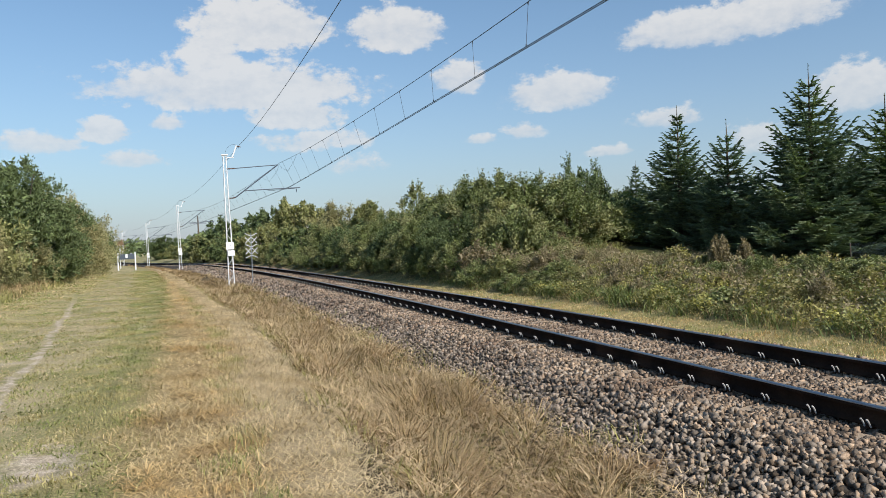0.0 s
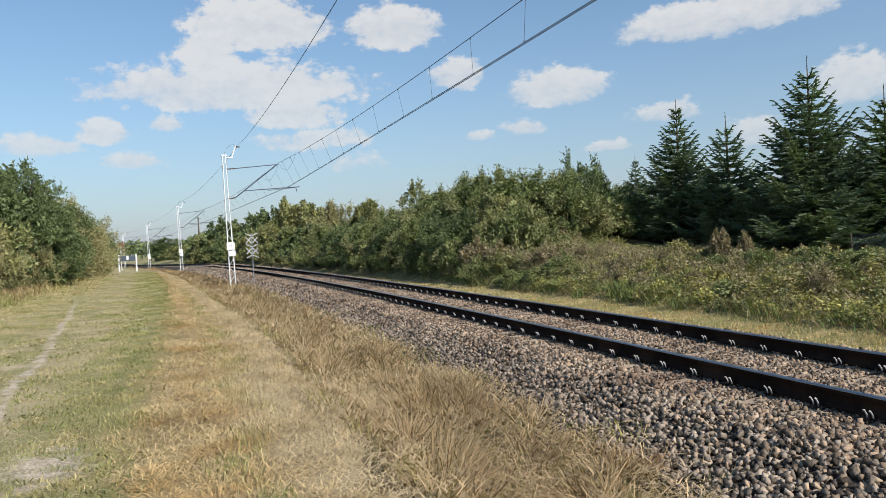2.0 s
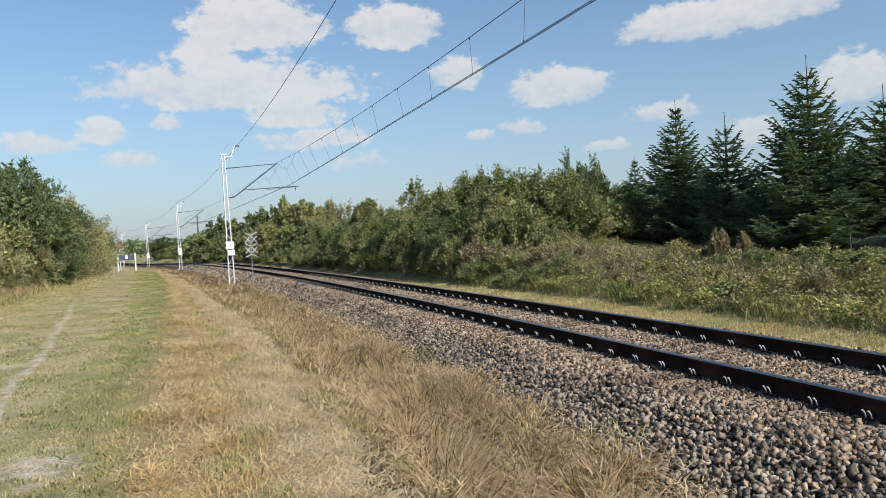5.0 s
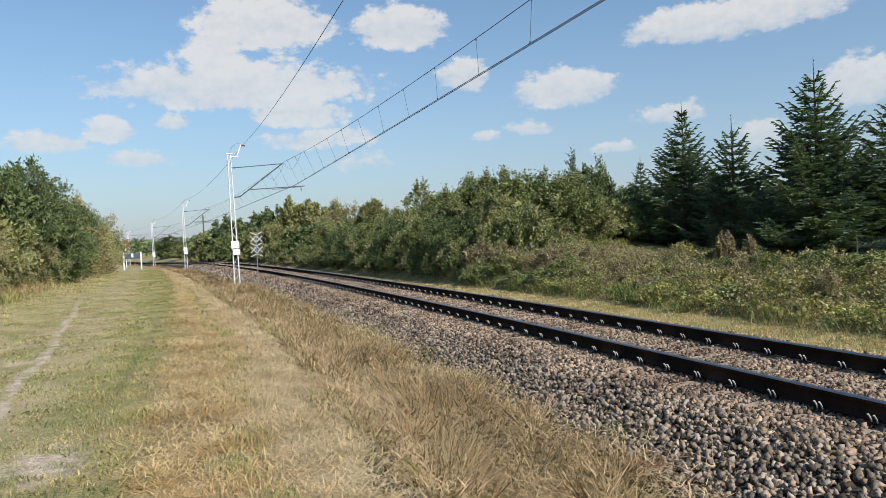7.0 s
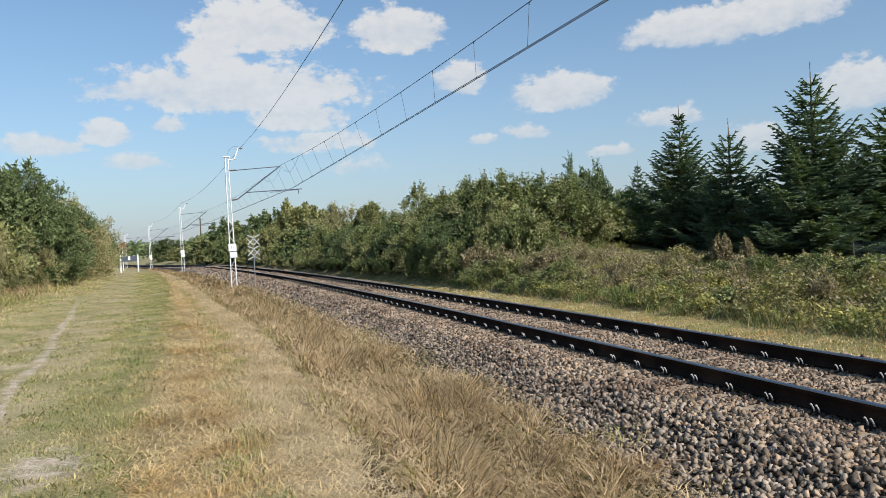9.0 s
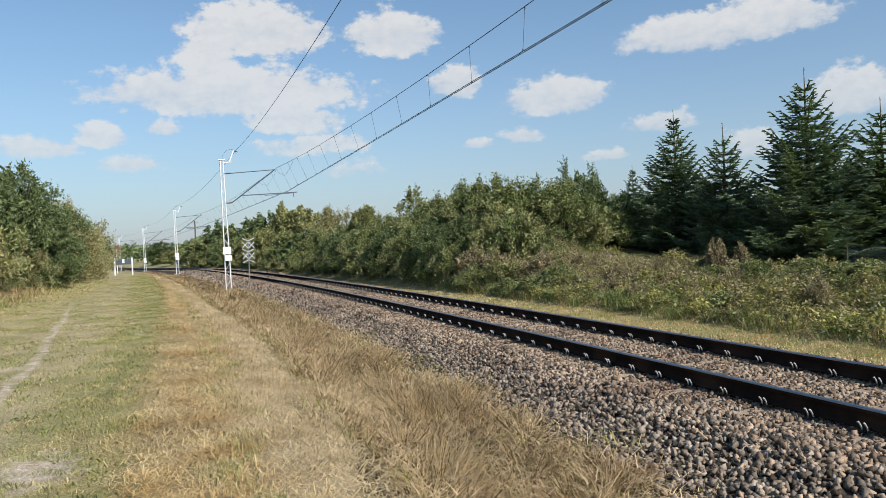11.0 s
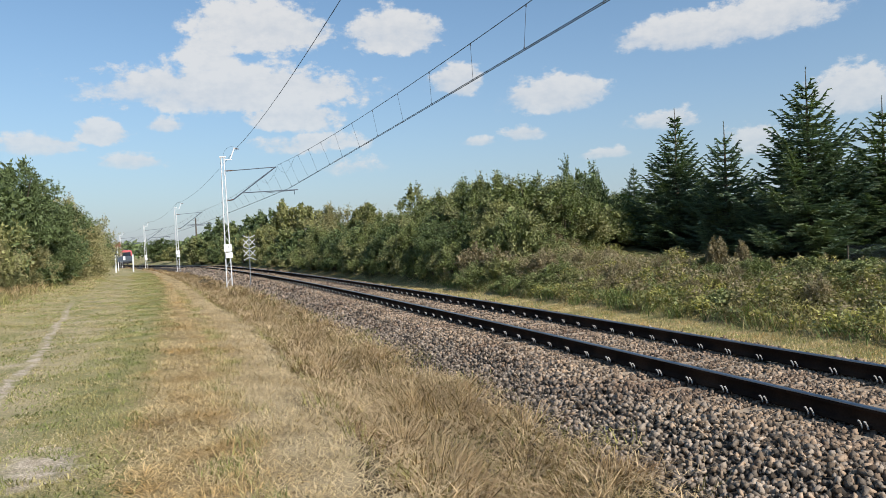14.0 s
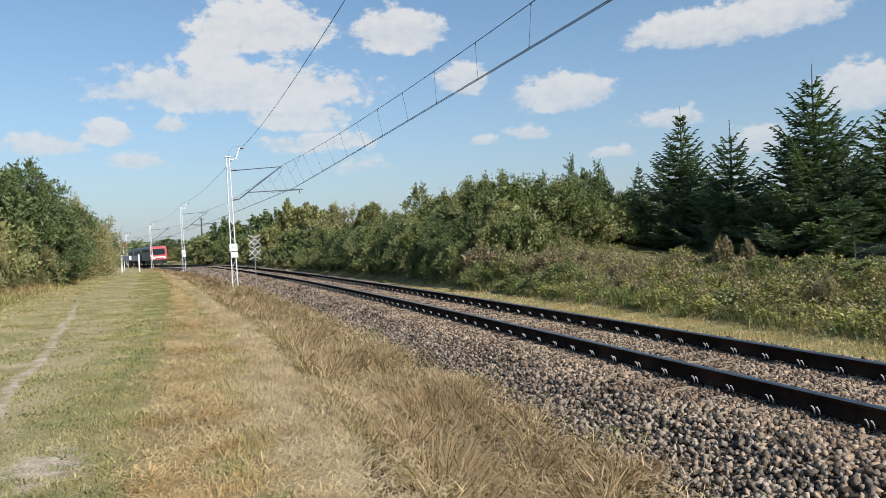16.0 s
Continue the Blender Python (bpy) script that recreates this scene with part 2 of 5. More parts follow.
M_CONCRETE = material("sleeper concrete", (0.37, 0.285, 0.20), 0.9, vary=0.2, scale=4, fine=70, bump=0.3, bump_scale=60, obrandom=0.15, second=(0.22, 0.155, 0.105), second_scale=3.0)
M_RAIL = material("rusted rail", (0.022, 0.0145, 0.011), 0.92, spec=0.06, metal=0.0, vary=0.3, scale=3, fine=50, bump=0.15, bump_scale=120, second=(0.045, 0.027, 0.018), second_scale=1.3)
M_RAILTOP = material("worn rail head", (0.33, 0.33, 0.34), 0.32, metal=1.0, vary=0.1, scale=8, fine=80, bump=0.03)
M_CLIP = material("spring clip", (0.36, 0.345, 0.325), 0.5, metal=0.0, vary=0.2, scale=20, bump=0.05, obrandom=0.2)
M_WHITE = material("white paint on steel", (0.76, 0.77, 0.78), 0.5, vary=0.06, scale=3, fine=30, bump=0.05, second=(0.62, 0.60, 0.56), second_at=(0.6, 0.75), second_scale=2.5)
M_GALV = material("galvanised steel", (0.27, 0.30, 0.33), 0.5, metal=0.4, vary=0.12, scale=6, bump=0.05)
M_WIRE = material("weathered wire", (0.05, 0.06, 0.075), 0.5, metal=0.4, vary=0.1, scale=2, bump=0)
M_INSUL = material("brown glazed insulator", (0.12, 0.07, 0.05), 0.25, vary=0.1, bump=0)
M_BASE = material("mast footing concrete", (0.50, 0.48, 0.45), 0.9, vary=0.15, scale=5, bump=0.25)
M_LEAF = material("bush leaves", (0.175, 0.205, 0.075), 0.55, vary=0.2, scale=0.9, fine=4, bump=0, island=0.45, second=(0.265, 0.255, 0.12), second_scale=0.5, thin=0.14, spec=0.28)
M_LEAFDARK = material("dark broad leaves", (0.115, 0.15, 0.06), 0.55, vary=0.2, scale=0.9, fine=4, bump=0, island=0.5, thin=0.12, spec=0.28)
M_LEAFYELLOW = material("yellowing leaves", (0.27, 0.265, 0.11), 0.55, vary=0.22, scale=0.8, fine=4, bump=0, island=0.4, second=(0.20, 0.215, 0.09), second_scale=0.7, thin=0.22, spec=0.3)
M_HERB = material("yellow-green creeper leaves", (0.355, 0.325, 0.11), 0.6, vary=0.22, scale=0.8, fine=4, bump=0, island=0.45, second=(0.23, 0.20, 0.09), second_at=(0.48, 0.6), second_scale=0.9, thin=0.26, spec=0.25)
M_LEAFTAN = material("brownish thin leaves", (0.33, 0.295, 0.15), 0.65, vary=0.22, scale=0.8, fine=4, bump=0, island=0.28, second=(0.23, 0.235, 0.11), second_scale=0.6, thin=0.2, spec=0.25)
M_NEEDLE = material("blue-green needles", (0.14, 0.195, 0.125), 0.6, vary=0.2, scale=0.8, fine=5, bump=0, island=0.45, second=(0.165, 0.205, 0.095), second_scale=0.9, thin=0.18, spec=0.25)
M_NEEDLEGREEN = material("fresh green needles", (0.15, 0.20, 0.085), 0.55, vary=0.2, scale=0.8, fine=5, bump=0, island=0.45, second=(0.10, 0.145, 0.065), second_scale=0.9, thin=0.16, spec=0.25)
M_BARK = material("bark", (0.11, 0.085, 0.06), 0.95, vary=0.3, scale=5, bump=0.5, bump_scale=18)
M_DRY = material("dry tall grass", (0.425, 0.31, 0.175), 0.75, vary=0.22, scale=0.9, fine=5, bump=0, island=0.45, second=(0.29, 0.185, 0.095), second_scale=0.8, thin=0.25, spec=0.25)
M_STRAW = material("mown straw", (0.58, 0.445, 0.245), 0.75, vary=0.2, scale=1.1, fine=6, bump=0, island=0.4, second=(0.52, 0.345, 0.15), second_scale=1.2, thin=0.15, spec=0.25)
M_PALESTRAW = material("bleached mown straw", (0.59, 0.465, 0.285), 0.75, vary=0.2, scale=1.1, fine=6, bump=0, island=0.4, second=(0.43, 0.315, 0.165), second_scale=1.2, thin=0.15, spec=0.25)
M_LUSH = material("lush mown grass", (0.245, 0.26, 0.092), 0.7, vary=0.22, scale=0.8, fine=5, bump=0, island=0.4, second=(0.42, 0.35, 0.17), second_at=(0.44, 0.58), second_scale=1.3, thin=0.25, spec=0.25)
M_TURF = material("green turf", (0.235, 0.27, 0.085), 0.7, vary=0.22, scale=0.8, fine=5, bump=0, island=0.4, second=(0.45, 0.37, 0.19), second_at=(0.40, 0.56), second_scale=0.9, thin=0.25, spec=0.25)
M_WEED = material("rank weeds", (0.28, 0.265, 0.10), 0.7, vary=0.25, scale=0.9, fine=5, bump=0, island=0.5, second=(0.38, 0.29, 0.16), second_at=(0.44, 0.57), second_scale=0.55, thin=0.25, spec=0.25)
M_FRESH = material("fresh grass", (0.15, 0.20, 0.065), 0.65, vary=0.2, scale=0.9, fine=5, bump=0, island=0.4, second=(0.22, 0.21, 0.09), second_scale=0.8, thin=0.25, spec=0.25)
M_WITHER = material("withered leaves", (0.32, 0.26, 0.17), 0.8, vary=0.25, scale=1.2, fine=6, bump=0, island=0.45, second=(0.23, 0.205, 0.11), second_scale=1.0, thin=0.3, spec=0.2)
M_TUBE = material("weathered bracket tube", (0.07, 0.09, 0.12), 0.55, metal=0.1, vary=0.15, scale=4, bump=0.03)
M_DULLWHITE = material("dull white boards", (0.50, 0.51, 0.51), 0.6, vary=0.12, scale=4, bump=0.04)
M_PALE = material("bleached grass stalks", (0.53, 0.395, 0.225), 0.75, vary=0.2, scale=1.5, fine=6, bump=0, island=0.4, thin=0.1, spec=0.25)


# ---- helpers for building ----
R = 689.4            # radius of the line, which bends away to the left and eases further on
X0, Y0 = 5.427, 5.088
CANT = 0.0356        # rise per metre across the canted track
RNG = np.random.default_rng(7)
S_TAB = np.arange(-1000.0, 1000.5, 0.5)
TURN = np.where(S_TAB < -80, 0.0, np.where(S_TAB < 70, 1 / R, 1 / 1500))
HEADING = np.concatenate(([0], np.cumsum((TURN[1:] + TURN[:-1]) / 2 * 0.5)))
HEADING -= np.interp(0, S_TAB, HEADING)
PLAN_X = np.concatenate(([0], np.cumsum(-np.sin((HEADING[1:] + HEADING[:-1]) / 2) * 0.5)))
PLAN_Y = np.concatenate(([0], np.cumsum(np.cos((HEADING[1:] + HEADING[:-1]) / 2) * 0.5)))
PLAN_X += X0 - np.interp(0, S_TAB, PLAN_X)
PLAN_Y += Y0 - np.interp(0, S_TAB, PLAN_Y)


def heading(s):
    return np.interp(s, S_TAB, HEADING)


def track_xy(s, u):
    """Plan of the point s metres along the near rail and u metres to its right."""
    a = heading(s)
    return np.interp(s, S_TAB, PLAN_X) + u * np.cos(a), np.interp(s, S_TAB, PLAN_Y) + u * np.sin(a)


def track_su(x, y):
    x, y = np.asarray(x, float), np.asarray(y, float)
    s = y - Y0
    for _ in range(8):
        a = heading(s)
        dx, dy = x - np.interp(s, S_TAB, PLAN_X), y - np.interp(s, S_TAB, PLAN_Y)
        u = dx * np.cos(a) + dy * np.sin(a)
        s = np.clip(s + 0.8 * (dy * np.cos(a) - dx * np.sin(a)), -990, 990)
    return s, u


def squeeze(s, u):
    """How far the ditch edge has moved left at s: the straw narrows along the line and the ditch widens."""
    return np.interp(s, (12, 21, 40, 60, 90), (0, -0.5, -0.95, -1.15, -1.2)) * np.interp(u, (-6.2, -4.5, -4.1, -2.2), (0, 0.95, 1, 0))


def waves(x, y, seed, scale):
    """Smooth uneven field of about -1 to 1."""
    g = np.random.default_rng(seed)
    out = np.zeros_like(np.asarray(x, float))
    for k in range(7):
        a, f, p = g.uniform(0, 6.28), (0.5 + 0.33 * k) / scale, g.uniform(0, 6.28)
        out = out + np.sin((x * math.cos(a) + y * math.sin(a)) * f * 2 + p + 1.3 * np.sin((x * math.sin(a) - y * math.cos(a)) * f + p * 2))
    return out / 4.0


PROFILE_U = (-900, -60, -14, -11, -9, -4.7, -4.35, -3.95, -3.45, -2.8, -2.1, -1.55, -1.0, -0.7, 2.3, 2.6, 3.1, 4.3, 4.9)
PROFILE_Z = (0.3, 0.3, 0.22, 0.1, 0.0, 0.03, 0.0, -0.2, -0.42, -0.52, -0.5, -0.34, -0.19, -0.18, -0.075, -0.1, -0.3, -0.24, -0.15)


def ground_z(x, y):
    x, y = np.asarray(x, float), np.asarray(y, float)
    s, u = track_su(x, y)
    z = np.interp(u - squeeze(s, u), PROFILE_U, PROFILE_Z)
    # the overgrown bank beyond the track
    top = np.interp(s, (-40, 5, 12, 18, 21.5, 25, 31, 60, 140), (0.15, 0.15, 0.28, 0.42, 0.75, 1.45, 1.4, 1.1, 0.6))
    rise = np.interp(u, (4.3, 5.0, 6.2, 7.6, 8.8, 12.0, 18.0, 3000), (0, 0.16, 0.55, 0.92, 1.0, 0.82, 0.6, 0.3))
    z = z + np.where(u > 4.3, (top + 0.2) * rise, 0)
    lump = np.interp(u, (-60, -10, -4.7, -4.2, -2.3, -2.0, 2.8, 3.1, 4.4, 6, 12), (0.12, 0.05, 0.025, 0.05, 0.06, 0.015, 0.015, 0.03, 0.03, 0.21, 0.22))
    z = z + lump * waves(x, y, 3, 1.6) + lump * 0.4 * waves(x, y, 4, 0.5)
    return z + fall(s)


def fall(s):
    """The land and the line drop gently far along."""
    return -0.0085 * np.clip(np.asarray(s) - 75, 0, 110)


def mesh_np(name, verts, tris=None, quads=None):
    """A mesh from arrays of corners and faces."""
    me = bpy.data.meshes.new(name)
    verts = np.asarray(verts, np.float32)
    parts, sizes = [], []
    if tris is not None and len(tris):
        parts.append(np.asarray(tris, np.int32).ravel())
        sizes.append(np.full(len(tris), 3, np.int32))
    if quads is not None and len(quads):
        parts.append(np.asarray(quads, np.int32).ravel())
        sizes.append(np.full(len(quads), 4, np.int32))
    loops, sizes = np.concatenate(parts), np.concatenate(sizes)
    me.vertices.add(len(verts))
    me.vertices.foreach_set("co", verts.ravel())
    me.loops.add(len(loops))
    me.loops.foreach_set("vertex_index", loops)
    me.polygons.add(len(sizes))
    me.polygons.foreach_set("loop_start", np.concatenate(([0], np.cumsum(sizes)[:-1])).astype(np.int32))
    me.update(calc_edges=True)
    return me


def mesh_object(name, me, mat, parent=None, label="", smooth=False):
    ob = new(name, me)
    me.materials.append(mat)
    if smooth:
        me.polygons.foreach_set("use_smooth", np.ones(len(me.polygons), bool))
    if parent:
        ob.parent = parent
    if label:
        ob["label"] = label
    return ob


def part(name, bm, mat, parent, label="", smooth=False):
    """Links a bmesh as one mesh object under a thing or a part."""
    me = bpy.data.meshes.new(name)
    bm.to_mesh(me)
    bm.free()
    return mesh_object(name, me, mat, parent, label, smooth)


def empty(name, m, label, category, group="", kind=""):
    ob = new(name)
    ob.matrix_world = m
    return tagged(ob, label, category, group, kind)


def box(bm, lo, hi, bevel=0.0, m=None):
    """Adds a box between two corners to a bmesh, its edges rounded."""
    c = [(a + b) / 2 for a, b in zip(lo, hi)]
    d = [b - a for a, b in zip(lo, hi)]
    r = bmesh.ops.create_cube(bm, size=1.0, matrix=Matrix.Translation(c) @ Matrix.Diagonal((*d, 1)))
    vs = r["verts"]
    if bevel:
        es = list({e for v in vs for e in v.link_edges})
        r = bmesh.ops.bevel(bm, geom=es, offset=bevel, segments=2, affect="EDGES", profile=0.6)
        vs = list({v for f in r["faces"] for v in f.verts} | {v for v in vs if v.is_valid})
    if m is not None:
        bmesh.ops.transform(bm, matrix=m, verts=vs)
    return bm


def tube(bm, a, b, r0, r1=None, seg=8):
    """Adds a round bar from a to b."""
    a, b = Vector(a), Vector(b)
    d = b - a
    m = Matrix.Translation((a + b) / 2) @ d.to_track_quat("Z", "Y").to_matrix().to_4x4()
    bmesh.ops.create_cone(bm, cap_ends=True, segments=seg, radius1=r0, radius2=r0 if r1 is None else r1, depth=d.length, matrix=m)
    return bm


def sweep(points, r, seg=5):
    """A round wire through points, as arrays of corners and quads."""
    p = np.asarray(points, float)
    t = np.gradient(p, axis=0)
    t /= np.linalg.norm(t, axis=1)[:, None]
    side = np.cross(t, np.where(np.abs(t[:, 2:3]) > 0.9, np.array([[1.0, 0, 0]]), np.array([[0, 0, 1.0]])))
    side /= np.linalg.norm(side, axis=1)[:, None]
    up = np.cross(side, t)
    a = np.arange(seg) * 2 * np.pi / seg
    v = p[:, None] + r * (np.cos(a)[None, :, None] * side[:, None] + np.sin(a)[None, :, None] * up[:, None])
    n = len(p)
    i, j = np.meshgrid(np.arange(n - 1), np.arange(seg), indexing="ij")
    k = (j + 1) % seg
    q = np.stack([i * seg + j, i * seg + k, (i + 1) * seg + k, (i + 1) * seg + j], -1).reshape(-1, 4)
    return v.reshape(-1, 3), q


def joined(pieces):
    vs, qs, n = [], [], 0
    for v, q in pieces:
        vs.append(v)
        qs.append(q + n)
        n += len(v)
    return np.concatenate(vs), np.concatenate(qs)


# ---- ground ----
def build_ground():
    us = np.concatenate((-np.geomspace(600, 16, 14), np.arange(-14, -5, 0.5), np.arange(-5, -1.9, 0.12), np.arange(-1.9, 3.2, 0.2), np.arange(3.2, 14, 0.4), np.geomspace(14.5, 2600, 24)))
    ss = np.concatenate((-np.geomspace(900, 12, 14), np.arange(-10, 45, 0.4), np.arange(45, 130, 1.5), np.geomspace(132, 1000, 26)))
    S, U = np.meshgrid(ss, us, indexing="ij")
    X, Y = track_xy(S, U)
    Z = ground_z(X, Y)
    n, k = S.shape
    i, j = np.meshgrid(np.arange(n - 1), np.arange(k - 1), indexing="ij")
    q = np.stack([i * k + j, i * k + j + 1, (i + 1) * k + j + 1, (i + 1) * k + j], -1).reshape(-1, 4)
    me = mesh_np("ground", np.stack([X, Y, Z], -1).reshape(-1, 3), quads=q)
    uv = me.uv_layers.new(name="strip")
    flat = np.stack([U - squeeze(S, U), S], -1).reshape(-1, 2)[q.ravel()].astype(np.float32)
    uv.data.foreach_set("uv", flat.ravel())
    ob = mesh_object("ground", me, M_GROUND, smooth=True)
    return tagged(ob, "grassy track side with mown path, ditch and overgrown bank", "ground", kind="structure")


build_ground()


# ---- railway track ----
def rail_mesh(u, s0, s1, profile):
    ss = np.concatenate((np.arange(s0, 140, 1.5), np.arange(140, s1, 6.0)))
    vs, k = [], len(profile)
    for s in ss:
        for a, b in profile:
            x, y = track_xy(s, u + a - b * CANT)
            vs.append((x, y, -0.107 + (u + a) * CANT + b + float(fall(s))))
    q = []
    for i in range(len(ss) - 1):
        for j in range(k):
            jj = (j + 1) % k
            q.append((i * k + j, i * k + jj, (i + 1) * k + jj, (i + 1) * k + j))
    return mesh_np("rail", np.array(vs), quads=np.array(q))


RAIL = [(-0.075, 0.0), (-0.075, 0.012), (-0.018, 0.03), (-0.009, 0.045), (-0.009, 0.118), (-0.034, 0.128), (-0.036, 0.158), (0.036, 0.158), (0.034, 0.128), (0.009, 0.118), (0.009, 0.045), (0.018, 0.03), (0.075, 0.012), (0.075, 0.0)]
HEAD = [(-0.035, 0.158), (-0.030, 0.169), (-0.018, 0.173), (0.018, 0.173), (0.030, 0.169), (0.035, 0.158)]


def build_track():
    track = empty("railway_track", Matrix(), "single railway track with rusted rails on concrete sleepers", "railway track", kind="structure")
    for u in (0.075, 1.582):
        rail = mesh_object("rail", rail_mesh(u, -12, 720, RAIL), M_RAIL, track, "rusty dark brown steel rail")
        mesh_object("rail_head", rail_mesh(u, -12, 720, HEAD), M_RAILTOP, rail, "worn bright running surface")
    # sleeper: long bevelled beam, waisted in the middle
    bm = bmesh.new()
    box(bm, (-1.30, -0.13, -0.20), (1.30, 0.13, 0.0))
    bmesh.ops.bisect_plane(bm, geom=bm.verts[:] + bm.edges[:] + bm.faces[:], plane_co=(-0.45, 0, 0), plane_no=(1, 0, 0))
    bmesh.ops.bisect_plane(bm, geom=bm.verts[:] + bm.edges[:] + bm.faces[:], plane_co=(0.45, 0, 0), plane_no=(1, 0, 0))
    for v in bm.verts:
        if v.co.z > -0.01:
            v.co.y *= 0.78
            if abs(v.co.x) < 0.6:
                v.co.z -= 0.03
            if abs(v.co.x) > 1.2:
                v.co.z -= 0.035
    bmesh.ops.bevel(bm, geom=bm.edges[:], offset=0.012, segments=1, affect="EDGES")
    first = part("sleeper", bm, M_CONCRETE, track)
    body = first.data
    # clip: two sprung steel loops over the rail foot with an anchor between
    pieces = []
    for dy in (-0.027, 0.027):
        a = np.linspace(math.pi * 0.38, math.pi * 1.02, 9)
        pts = np.stack([-0.03 - 0.015 * np.cos(a) + 0.01, np.full(9, dy) + 0.02 * np.sin(a), 0.012 + 0.045 * np.sin(a)], 1)
        pieces.append(sweep(pts, 0.0072, 5))
    cv, cq = joined(pieces)
    clip_me = mesh_np("clip", cv, quads=cq)
    clip_me.materials.append(M_CLIP)
    bm = bmesh.new()
    box(bm, (-0.05, -0.022, 0.0), (0.012, 0.022, 0.03), 0.005)
    anchor_me = bpy.data.meshes.new("anchor")
    bm.to_mesh(anchor_me)
    bm.free()
    anchor_me.materials.append(M_RAIL)
    for i in range(-16, 215):
        s = i * 0.6
        ob = first if i == -16 else new("sleeper", body)
        ob.parent = track
        x, y = track_xy(s, 0.83)
        ob.matrix_basis = Matrix.Translation((x, y, -0.112 + 0.83 * CANT + float(fall(s)))) @ Euler((0, -math.atan(CANT), heading(s) + math.radians(RNG.uniform(-0.4, 0.4)))).to_matrix().to_4x4()
        if i <= 62:
            for du in (-0.83, 0.677):
                c = new("clip", clip_me)
                c.parent = ob
                c.matrix_basis = Matrix.Translation((du - 0.04, 0, 0.0)) @ Matrix.Diagonal((1.15, 1.15, 1.35, 1))
                if i < 22:
                    k = new("clip_anchor", anchor_me)
                    k.parent = ob
                    k.matrix_basis = Matrix.Translation((du, 0, 0.002))


build_track()


# ---- ballast ----
ROCK = np.array([(1, 0, 0), (-1, 0, 0), (0, 1, 0), (0, -1, 0), (0.3, 0.2, 1), (-0.2, -0.3, -1)], float) * 1.25
BLOCK = np.array([(x, y, z) for x in (-1, 1) for y in (-1, 1) for z in (-1, 1)], float) * 0.78
BLOCK_T = np.array([(0, 1, 3), (0, 3, 2), (4, 6, 7), (4, 7, 5), (0, 4, 5), (0, 5, 1), (2, 3, 7), (2, 7, 6), (0, 2, 6), (0, 6, 4), (1, 5, 7), (1, 7, 3)])
ROCK_T = np.array([(0, 2, 4), (2, 1, 4), (1, 3, 4), (3, 0, 4), (2, 0, 5), (1, 2, 5), (3, 1, 5), (0, 3, 5)])


def turns(n, rng):
    q = rng.normal(size=(n, 4))
    q /= np.linalg.norm(q, axis=1)[:, None]
    w, x, y, z = q.T
    return np.stack([1 - 2 * (y * y + z * z), 2 * (x * y - w * z), 2 * (x * z + w * y), 2 * (x * y + w * z), 1 - 2 * (x * x + z * z), 2 * (y * z - w * x), 2 * (x * z - w * y), 2 * (y * z + w * x), 1 - 2 * (x * x + y * y)], 1).reshape(n, 3, 3)


def broken(n, size, rng, shape):
    """Angular broken stones round the origin."""
    v = shape[None] + rng.uniform(-0.42, 0.42, (n, len(shape), 3))
    v *= (np.array([0.70, 0.50, 0.36]) * rng.uniform(0.75, 1.3, (n, 3)))[:, None]
    return np.einsum("nij,nkj->nki", turns(n, rng), v) * size[:, None, None]


def on_ballast(s, u, rng):
    """True where a stone may lie: seldom on a sleeper."""
    k = np.abs((s + 0.3) % 0.6 - 0.3)
    sleeper = (k < 0.14) & (u > -0.50) & (u < 2.16)
    return ~(sleeper & (rng.random(len(s)) > 0.16))


